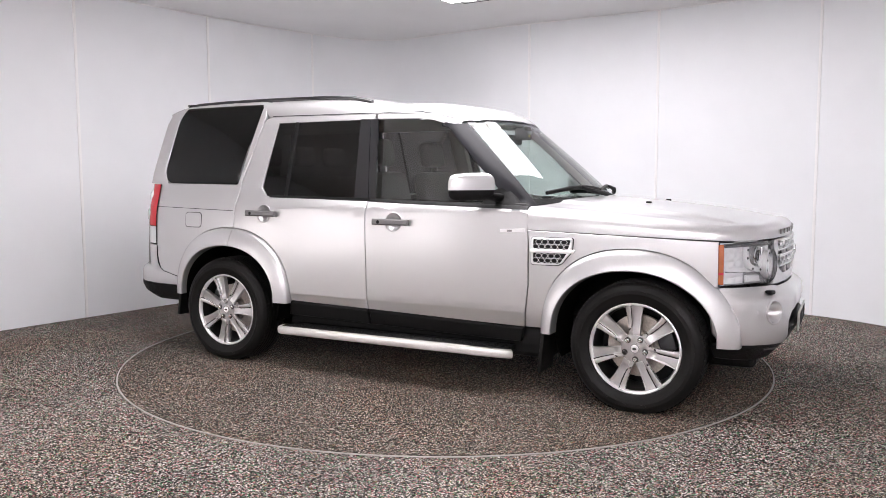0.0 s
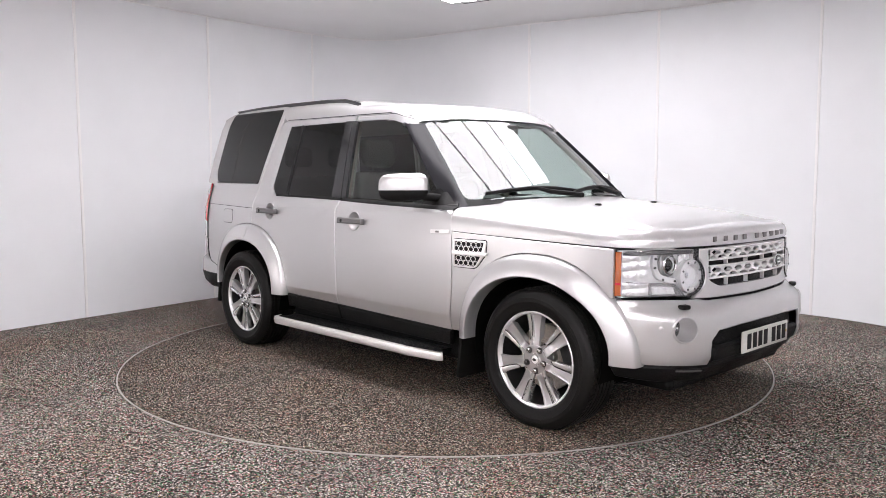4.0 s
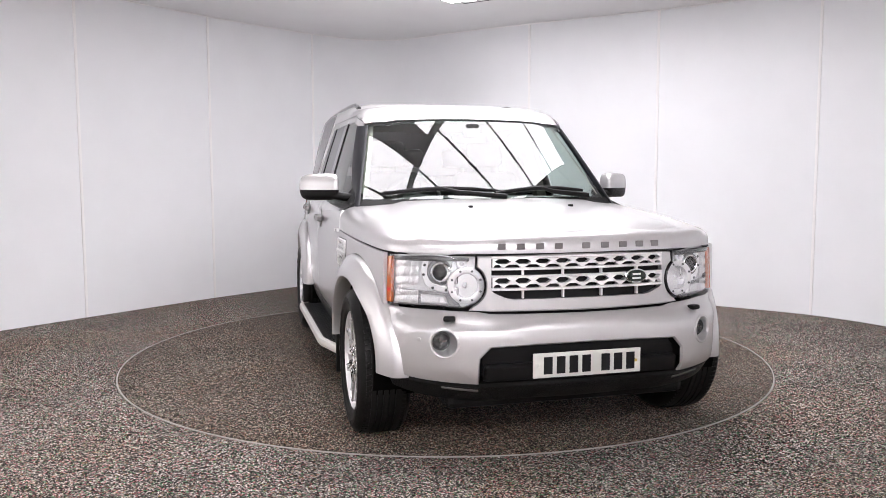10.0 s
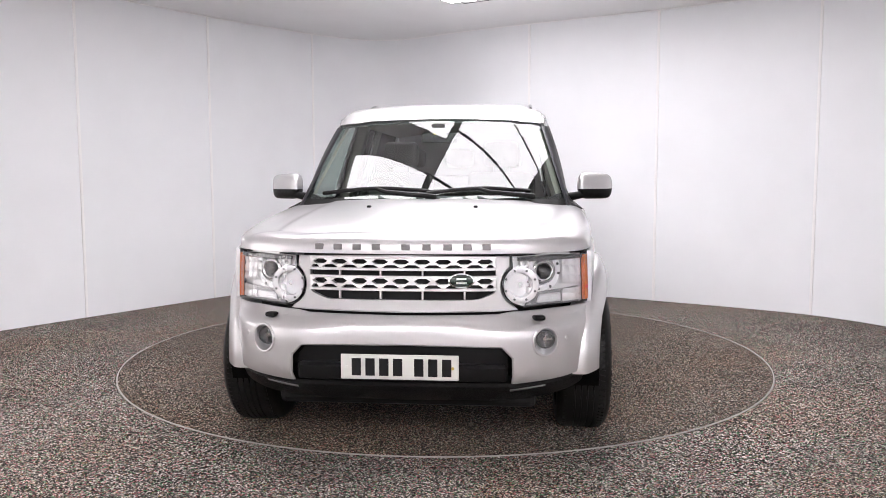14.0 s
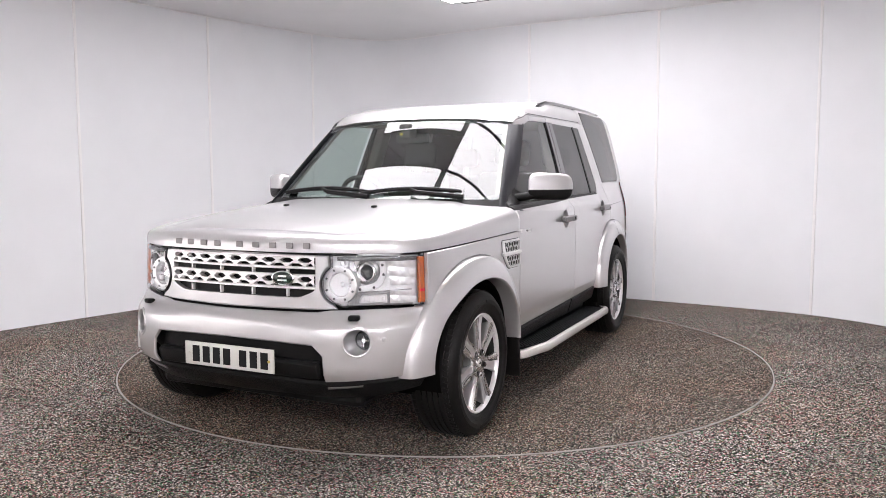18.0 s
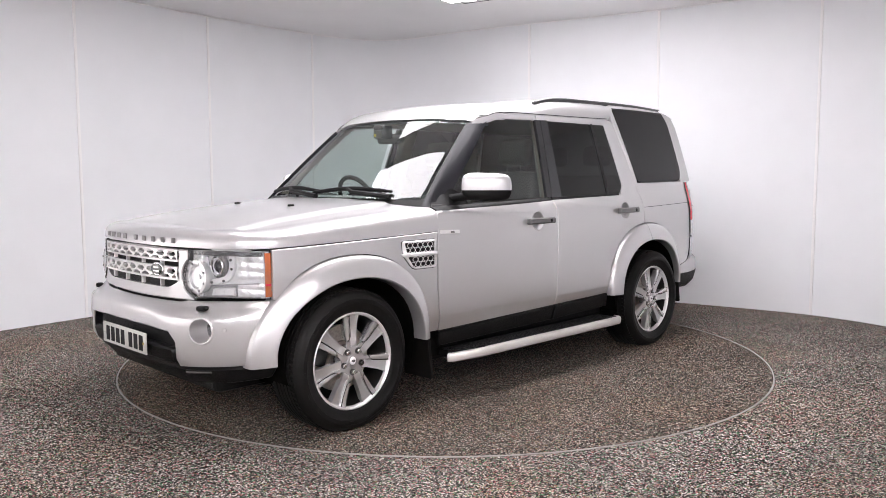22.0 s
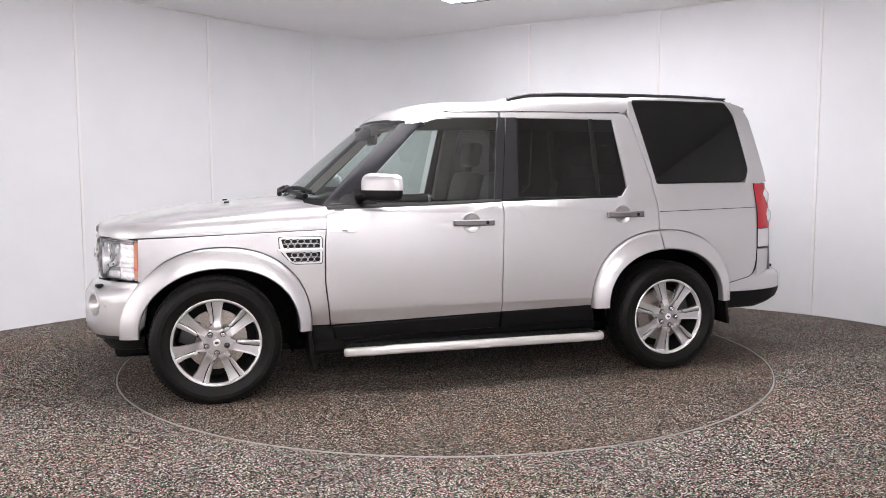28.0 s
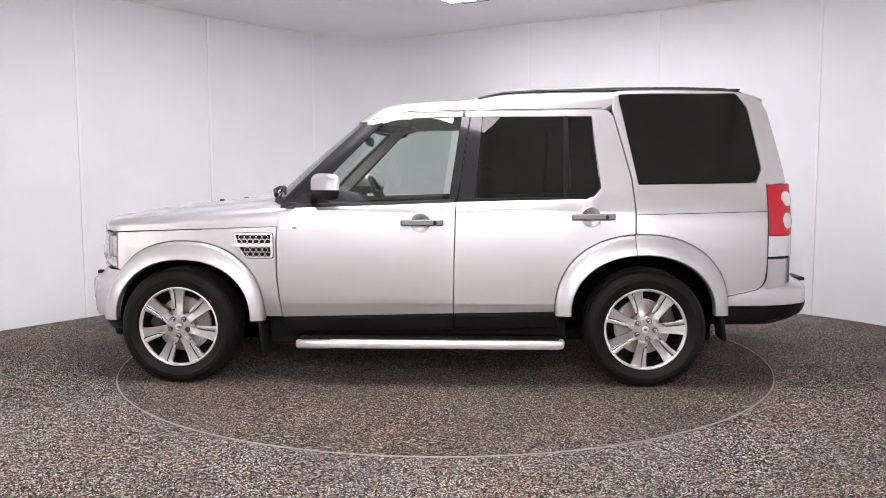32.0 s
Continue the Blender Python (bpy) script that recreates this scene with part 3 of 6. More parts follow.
def hexring(bm, c, rw, rh, bar, mapping, lo, hi):
    """A flat hexagon frame, centre c, laid on a surface between two heights."""
    def ring(k):
        return [(c[0] + (rw - k) * x, c[1] + (rh - k) * y) for x, y in ((1, 0), (0.45, 1), (-0.45, 1), (-1, 0), (-0.45, -1), (0.45, -1))]

    o, i = ring(0), ring(bar)
    vo = [bm.verts.new(mapping(*p, hi)) for p in o]
    vi = [bm.verts.new(mapping(*p, hi)) for p in i]
    lo_ = [bm.verts.new(mapping(*p, lo)) for p in o]
    li = [bm.verts.new(mapping(*p, lo)) for p in i]
    fs = []
    for k in range(6):
        j = (k + 1) % 6
        fs += [bm.faces.new((vo[k], vo[j], vi[j], vi[k])), bm.faces.new((lo_[k], lo_[j], vo[j], vo[k])), bm.faces.new((vi[k], vi[j], li[j], li[k]))]
    bmesh.ops.recalc_face_normals(bm, faces=fs)
    return bm


def holecell(bm, cell, hole, mapping, lo, hi):
    """A plate cell with a six-sided hole through it."""
    u0, u1, v0, v1 = cell
    vm = hole[0][1]
    rim = [(u0, vm), (u0, v1), (u1, v1), (u1, vm), (u1, v0), (u0, v0)]
    vo = [bm.verts.new(mapping(*p, hi)) for p in rim]
    vi = [bm.verts.new(mapping(*p, hi)) for p in hole]
    vl = [bm.verts.new(mapping(*p, lo)) for p in hole]
    fs = []
    for k in range(6):
        j = (k + 1) % 6
        fs += [bm.faces.new((vo[k], vo[j], vi[j], vi[k])), bm.faces.new((vi[k], vi[j], vl[j], vl[k]))]
    out = mapping(*rim[0], 1.0) - mapping(*rim[0], 0.0)
    for f in fs[::2]:
        f.normal_update()
        if f.normal.dot(out) < 0:
            f.normal_flip()


def build_flare(car, name, sg):
    cx, cz, rw, rh, iw, ih = ARCHES[name]
    prof = ((0.0, -0.05), (0.0, 0.003), (0.012, 0.013), (0.04, 0.023), (0.10, 0.031), (0.30, 0.043), (0.60, 0.056), (0.85, 0.064), (0.94, 0.065), (0.985, 0.060), (1.0, 0.050), (1.01, 0.02), (1.01, -0.10))
    for a0, a1 in (((-4, 182),) if name == "front" else ((-2, 83.9), (84.4, 182))):
        bm = bmesh.new()
        n = 64 if name == "front" else 34
        rows = []
        o = arch(cx, cz, rw, rh, a0, a1, n)
        i = arch(cx, cz, iw, ih, a0, a1, n, 2.15)
        if name == "front":  # the flare reaches forward to the bumper
            o = [(cx + (x - cx) * (1 + 0.125 * smoothstep((60 - a0 - (a1 - a0) * k / n) / 60)), z) for k, (x, z) in enumerate(o)]
            i = [(cx + (x - cx) * (1 + 0.060 * smoothstep((60 - a0 - (a1 - a0) * k / n) / 60)), z) for k, (x, z) in enumerate(i)]
        for po, pi in zip(o, i):
            row = []
            for r, w in prof:
                x, z = po[0] + (pi[0] - po[0]) * r, po[1] + (pi[1] - po[1]) * r
                ref = WING_Y(min(x, 1.78)) - 0.02 * max(0, (z - 0.78) / 0.33) ** 2
                if x > 1.5:
                    ref -= 0.37 * max(0, x - 1.62) ** 1.6
                row.append(V(x, sg * (ref + w), z))
            rows.append(row)
        grid(bm, rows)
        bmesh.ops.recalc_face_normals(bm, faces=bm.faces[:])
        if sum(f.normal.y * sg for f in bm.faces) < 0:
            bmesh.ops.reverse_faces(bm, faces=bm.faces[:])
        part(name + "_arch_flare", bm, SILVER, car, "silver flared wheel arch")
    # dark liner inside the arch
    b = bmesh.new()
    rows = []
    for p in arch(cx, cz, iw - 0.004, ih - 0.004, -25, 205, 30, 2.15):
        rows.append([V(p[0], sg * 0.90, p[1]), V(p[0], sg * 0.60, p[1]), V(cx, sg * 0.60, 0.25)])
    grid(b, rows)
    part("arch_liner", b, LINER, car, "black felt wheel arch liner")


HANDLES = {"front_door": (-0.215, 0.045, 1.0), "rear_door": (-1.252, -0.992, 1.033)}


def cup_hole(name):
    """The round opening in a door skin behind its handle."""
    x0, x1, z = HANDLES[name]
    return [((x0 + x1) / 2 + 0.01 + 0.060 * math.cos(2 * math.pi * k / 30), z + 0.060 * math.sin(2 * math.pi * k / 30)) for k in range(30)]


def handle(door, sg, x0, x1, z):
    side = SIDE[sg]
    xm = (x0 + x1) / 2 + 0.01
    b = bmesh.new()
    q = side(xm, z, 0)
    nrm = (side(xm, z, 0.01) - q).normalized()
    lathe(b, [(0.0005, -0.034), (0.022, -0.032), (0.040, -0.024), (0.052, -0.010), (0.057, 0.0005), (0.060, 0.0022), (0.063, -0.0005), (0.063, -0.004)], q, nrm, 36)
    bmesh.ops.recalc_face_normals(b, faces=b.faces[:])
    part("handle_cup", b, SILVER, door, "round silver handle cup")
    poly = rounded([(x0, z - 0.020, 0.008), (x1, z - 0.020, 0.008), (x1, z + 0.016, 0.008), (x0, z + 0.018, 0.008)])
    part("door_handle", plate(poly, side, 0.030, 0.007, 0.05, lift=0.040), HANDLE_GREY, door, "satin grey pull handle")
    b = bmesh.new()
    c = side(x0 + 0.05, z - 0.002, 0.040)
    cyl(b, c - nrm * 0.004, c + nrm * 0.0015, 0.011, n=14)
    part("lock_barrel", b, BLACK_PLASTIC, door, "black lock barrel")


def build_doors(car, sg):
    side = SIDE[sg]
    cx, cz, rw, rh, *_ = ARCHES["rear"]
    # front door: skin, top frame, glass, mirror, trims
    skin = [(0.806, 1.092), (-0.288, 1.128), (-0.278, 0.80), (-0.272, 0.438), (0.790, 0.410), (0.818, 0.66), (0.818, 0.88)]
    door = part("front_door", plate(skin, side, 0.02, holes=[cup_hole("front_door")], cuts=(0.496, 0.504)), SILVER, car)
    rail = [(0.225, 1.665), (0.10, 1.680), (-0.330, 1.6885), (-0.330, 1.656), (0.13, 1.646)]
    part("window_top_frame", plate(rail, side, 0.02, 0.004), SILVER, door)
    pane = rounded([(0.66, 1.128), (0.140, 1.642, 0.03), (-0.275, 1.655, 0.01), (-0.205, 1.145, 0.01)])
    part("front_side_window", plate(pane, PANE[sg], 0.003, 0.001, 0.08, lift=-0.006), SIDE_GLASS, door, "clear greenish side window")
    pillar = [(-0.245, 1.142), (-0.320, 1.658), (-0.376, 1.660), (-0.298, 1.140)]
    part("door_pillar", plate(pillar, PANE[sg], 0.02, 0.003, lift=0.001), GLOSS_BLACK, door, "black door pillar")
    belt = [(0.80, 1.088), (-0.285, 1.122), (-0.285, 1.144), (0.80, 1.112)]
    part("belt_seal", plate(belt, side, 0.02, 0.003, lift=0.002), BLACK_PLASTIC, door, "black window seal")
    sail = [(0.805, 1.108), (0.50, 1.120), (0.515, 1.185), (0.60, 1.215), (0.66, 1.20)]
    part("mirror_sail", plate(sail, side, 0.02, 0.003, lift=0.003), BLACK_PLASTIC, door, "black mirror sail panel")
    strip = rounded([(0.800, 0.962, 0.004), (0.645, 0.956, 0.006), (0.645, 0.978, 0.006), (0.800, 0.984, 0.004)])
    part("side_badge", plate(strip, side, 0.02, 0.002, lift=0.006), ALLOY, door, "pale silver side badge")
    bl = plate([(0.72, 0.964), (0.69, 0.963), (0.69, 0.974), (0.72, 0.975)], side, 0.003, 0.001, lift=0.0075)
    part("badge_mark", bl, LETTER_GREY, door, "small grey mark")
    handle(door, sg, *HANDLES["front_door"])
    low = [(0.785, 0.404), (-0.270, 0.432), (-0.270, 0.335), (0.76, 0.315)]
    part("door_cladding", plate(low, side, 0.03, 0.006, lift=0.006), BLACK_PLASTIC, door, "black lower door cladding")
    build_mirror(door, sg)
    # rear door
    skin = [(-0.2925, 1.128), (-1.08, 1.145), (-1.135, 1.155, ), (-1.18, 1.21), (-1.135, 1.655), (-0.345, 1.656), (-0.345, 1.6895), (-1.20, 1.697), (-1.240, 1.690), (-1.268, 1.655), (-1.366, 1.26), (-1.380, 1.10), (-1.380, 0.93)]
    skin += [p for p in arch(cx, cz, rw + 0.004, rh + 0.004, 100, 0, 24) if p[0] > -1.378]
    skin += [(-0.88, 0.45), (-0.2765, 0.438), (-0.2825, 0.80)]
    skin = [(p[0], p[1]) for p in skin]
    door = part("rear_door", plate(skin, side, 0.02, holes=[cup_hole("rear_door")], cuts=(0.496, 0.504)), SILVER, car)
    pane = [(-0.405, 1.145), (-0.448, 1.662), (-0.965, 1.664), (-0.950, 1.148)]
    part("rear_side_window", plate(pane, PANE[sg], 0.004, 0.001, 0.08, lift=-0.004), PRIVACY_GLASS, door, "dark privacy window")
    pane = rounded([(-0.972, 1.148), (-0.985, 1.664), (-1.130, 1.662, 0.02), (-1.172, 1.208, 0.03), (-1.115, 1.150, 0.03)])
    part("rear_fixed_window", plate(pane, PANE[sg], 0.004, 0.001, 0.08, lift=-0.004), PRIVACY_GLASS, door, "dark fixed rear window")
    part("window_divider", plate([(-0.945, 1.145), (-0.960, 1.664), (-0.990, 1.664), (-0.977, 1.145)], side, 0.02, 0.003, lift=0.0), BLACK_PLASTIC, door, "thin black window divider")
    pillar = [(-0.300, 1.140), (-0.378, 1.660), (-0.455, 1.662), (-0.408, 1.143)]
    part("door_pillar", plate(pillar, PANE[sg], 0.02, 0.003, lift=0.001), GLOSS_BLACK, door, "black door pillar")
    belt = [(-0.298, 1.126), (-1.10, 1.141), (-1.10, 1.157), (-0.298, 1.146)]
    part("belt_seal", plate(belt, side, 0.02, 0.003, lift=0.002), BLACK_PLASTIC, door, "black window seal")
    handle(door, sg, *HANDLES["rear_door"])
    low = [(-0.280, 0.432), (-0.90, 0.445), (-0.93, 0.35), (-0.280, 0.335)]
    part("door_cladding", plate(low, side, 0.03, 0.006, lift=0.006), BLACK_PLASTIC, door, "black lower door cladding")


def build_mirror(door, sg):
    b = bmesh.new()
    # housing: a rounded box, lower third black
    def shell(bm, z0, z1, grow, x_in=0.0):
        rows = []
        for k in range(29):
            t = 0.5 - 0.5 * math.cos(math.pi * k / 28)
            y = 0.882 + 0.224 * t
            f = max(0.05, 1 - abs(2 * t - 1) ** 6) ** 0.36
            fore, aft = 0.626 - 0.150 * t - 0.030 * t**4, 0.450 - 0.068 * t
            sx = f * (fore - aft) / 2
            x0 = (fore + aft) / 2
            zc, zh = (z0 + z1 - 0.014 * t) / 2, (z1 - z0 - 0.014 * t) / 2 * f
            za, zb = zc - zh, zc + zh
            row = []
            for j in range(36):
                a = 2 * math.pi * j / 36
                ca, sa = math.cos(a), math.sin(a)
                r = (abs(ca) ** 3.5 + abs(sa) ** 3.5) ** (-1 / 3.5)
                row.append(V(x0 + (sx + grow) * r * ca, sg * y, (za + zb) / 2 + ((zb - za) / 2 + grow) * r * sa))
            rows.append(row)
        vs = grid(bm, rows, close_u=True)
        for end, k in ((vs[0], 0), (vs[-1], 1)):
            c = sum((v.co for v in end), Vector()) / len(end)
            c += Vector((0, sg * (0.003 if k else -0.003), 0))
            cv = bm.verts.new(c)
            for j in range(len(end)):
                bm.faces.new((end[j], end[(j + 1) % len(end)], cv))
        bmesh.ops.recalc_face_normals(bm, faces=bm.faces[:])
        return bm

    for lower, mt, nm, lb in ((False, SILVER, "mirror_cap", "silver door mirror cap"), (True, BLACK_PLASTIC, "mirror_base", "black lower mirror housing")):
        b = shell(bmesh.new(), 1.138, 1.308, -0.002 if lower else 0.0)
        bmesh.ops.bisect_plane(b, geom=b.verts[:] + b.edges[:] + b.faces[:], plane_co=(0, 0, 1.203), plane_no=(0, 0, -1 if not lower else 1), clear_outer=True)
        part(nm, b, mt, door, lb)
    b = bmesh.new()
    tube(b, [V(0.61, sg * 0.79, 1.150), V(0.595, sg * 0.85, 1.158), V(0.56, sg * 0.93, 1.172)], [0.028, 0.025, 0.022], 12)
    part("mirror_arm", b, BLACK_PLASTIC, door, "black mirror arm")
    b = bmesh.new()
    box(b, 0.392, 0.396, min(sg * 0.91, sg * 1.060), max(sg * 0.91, sg * 1.060), 1.160, 1.285, 0.001, 1, Matrix.Translation((0.432, sg * 0.985, 0)) @ Matrix.Rotation(sg * 0.30, 4, "Z") @ Matrix.Translation((-0.394, -sg * 0.985, 0)))
    bmesh.ops.translate(b, vec=OFF, verts=b.verts[:])
    part("mirror_glass", b, CHROME, door, "mirror glass")


def build_quarter(car, sg):
    side = SIDE[sg]
    cx, cz, rw, rh, *_ = ARCHES["rear"]
    pts = [(-1.386, 0.93), (-1.386, 1.10), (-1.372, 1.26), (-1.351, 1.345), (-1.272, 1.665), (-1.262, 1.70), (-1.275, 1.785), (-1.300, 1.792), (-1.408, 1.228), (-2.130, 1.236), (-2.168, 1.32), (-2.095, 1.705), (-2.03, 1.792), (-2.125, 1.774), (-2.175, 1.745), (-2.212, 1.68), (-2.297, 1.32), (-2.310, 1.24), (-2.205, 1.222), (-2.190, 1.10), (-2.190, 0.772), (-2.186, 0.700), (-2.176, 0.645), (-2.155, 0.610), (-2.120, 0.590), (-1.94, 0.552)]
    pts += [p for p in arch(cx, cz, rw + 0.004, rh + 0.004, 178, 90, 24) if p[0] < -1.388]
    q = part("rear_quarter", plate(pts, side, 0.02), SILVER, car)
    pane = rounded([(-1.306, 1.795, 0.01), (-1.412, 1.232, 0.03), (-2.125, 1.240, 0.05), (-2.162, 1.32, 0.04), (-2.090, 1.705, 0.05), (-2.030, 1.795, 0.02)])
    part("quarter_window", plate(pane, side, 0.012, 0.003, 0.08, lift=0.001), PRIVACY_GLASS, q, "dark privacy quarter window")
    # black sheet added behind the glass in place of the dark cabin
    band = rounded([(-1.306, 1.795, 0.01), (-1.412, 1.232, 0.03), (-2.125, 1.240, 0.05), (-2.162, 1.32, 0.04), (-2.090, 1.705, 0.05), (-2.030, 1.795, 0.02)])
    part("window_backing", plate(band, side, 0.004, 0.001, 0.08, lift=-0.013), GLOSS_BLACK, q, "black sheet added to keep the quarter window dark")
    b = plate([(-1.392, 1.045), (-2.188, 1.062), (-2.188, 1.066), (-1.392, 1.049)], side, 0.004, 0.001, lift=0.0006)
    part("swage_line", b, DARK_TRIM, q, "thin dark panel line")
    run = [(-2.193, 0.772), (-2.189, 0.700), (-2.179, 0.644), (-2.157, 0.607), (-2.121, 0.586), (-1.94, 0.548)]
    seam = run + [(x - 0.005 if z > 0.62 else x - 0.002, z - (0.005 if z < 0.65 else 0.002)) for x, z in run[::-1]]
    part("bumper_seam", plate(seam, side, 0.012, 0.001, lift=0.004), DARK_TRIM, q, "thin dark seam over the rear bumper")
    if sg < 0:
        flap = rounded([(-1.70, 0.92, 0.03), (-1.70, 1.03, 0.03), (-1.87, 1.03, 0.03), (-1.87, 0.92, 0.03)])
        rim = plate(flap, side, 0.003, 0.001, lift=0.0012)
        part("filler_gap", rim, DARK_TRIM, q, "dark seam of the filler flap")
        flap = rounded([(-1.704, 0.924, 0.03), (-1.704, 1.026, 0.03), (-1.866, 1.026, 0.03), (-1.866, 0.924, 0.03)])
        part("fuel_flap", plate(flap, side, 0.004, 0.002, lift=0.0035), SILVER, q, "square silver fuel flap")
    # tail lamp wraps the corner
    lamp = part("tail_lamp", tail_block(sg, 0.780, 1.232, -0.003), BLACK_PLASTIC, car, "black tail lamp body")
    part("red_lens", tail_block(sg, 0.92, 1.228, 0.004), RED_LENS, lamp, "red lens")
    part("clear_lens", tail_block(sg, 0.790, 0.914, 0.004), CLEAR_LENS, lamp, "clear lower lens")
    part("rear_corner", tail_block(sg, 0.49, 0.774, 0.001), SILVER, q, "silver rear corner panel")
    for z in (1.13, 1.00):
        b = bmesh.new()
        c = V(-2.318, sg * (0.786 - 0.848 + side_half(-2.19, z)), z)
        lathe(b, [(0.0005, 0.026), (0.036, 0.021), (0.055, 0.006), (0.060, -0.02)], c, (-0.62, sg * 0.78, 0), 28)
        bmesh.ops.recalc_face_normals(b, faces=b.faces[:])
        part("round_lens", b, CLEAR_LENS, lamp, "round clear lens")


TAIL = [(-2.190, 0.848), (-2.24, 0.838), (-2.29, 0.816), (-2.335, 0.78), (-2.365, 0.735), (-2.38, 0.69), (-2.385, 0.65)]


def tail_block(sg, z0, z1, lift):
    bm = bmesh.new()
    rows = []
    zs = [z0 + (z1 - z0) * k / 8 for k in range(9)]
    for i, (x, y) in enumerate(TAIL):
        a, b = TAIL[max(i - 1, 0)], TAIL[min(i + 1, len(TAIL) - 1)]
        n = Vector((b[1] - a[1], -(b[0] - a[0]), 0)).normalized()
        if n.y < 0:
            n = -n
        row = [V(x, sg * (y - 0.07), z0)]
        for z in zs:
            lean = 0.848 - (side_half(-2.19, z) + 0.004)
            row.append(V(x + n.x * lift, sg * (y + n.y * lift - lean), z))
        row.append(V(x, sg * (y - 0.10), z1))
        rows.append(row)
    grid(bm, rows)
    bmesh.ops.recalc_face_normals(bm, faces=bm.faces[:])
    if sum(f.normal.y * sg for f in bm.faces) < 0:
        bmesh.ops.reverse_faces(bm, faces=bm.faces[:])
    return bm


ROOF_EDGE = smooth_curve([-2.22, -2.12, -2.02, -1.33, -1.30, -1.25, -1.22, 0.14, 0.26, 0.38, 0.46], [1.742, 1.776, 1.790, 1.796, 1.775, 1.715, 1.703, 1.686, 1.664, 1.640, 1.618])
ROOF_TOP = smooth_curve([-2.27, -2.24, -2.18, -2.0, -1.3, -0.75, -0.56, -0.46, -0.40, -0.34, 0.0, 0.12, 0.22, 0.30, 0.36, 0.41, 0.46], [1.69, 1.718, 1.772, 1.820, 1.832, 1.825, 1.812, 1.792, 1.776, 1.768, 1.755, 1.745, 1.728, 1.708, 1.688, 1.664, 1.630])


ROOF_X = 0.452


def roof_half(x):
    """The roof's cross section at length x, from the gutter to near the middle, as (y, z)."""
    ze, zt = ROOF_EDGE(x), ROOF_TOP(x)
    ye = side_half(min(x, 0.3), ze) - 0.17 * max(0, x - 0.25)
    half = [(ye - 0.02, ze - 0.03), (ye - 0.002, ze), (ye - 0.012, ze + (zt - ze) * 0.35), (ye - 0.035, ze + (zt - ze) * 0.68), (ye - 0.075, ze + (zt - ze) * 0.88), (ye - 0.13, zt - 0.002)]
    return half + [(ye * k, zt + 0.016 * (1 - k * k)) for k in (0.72, 0.55, 0.35, 0.15, 0.0)]


def screen_x(y, z):
    t = (z - 1.13) / 0.55
    return 1.012 - (z - 1.13) * 1.17 + 0.048 * t * (1 - t) - 0.25 * y * y - 0.065 * (abs(y) / (0.805 - 0.26 * (z - 1.13))) ** 4


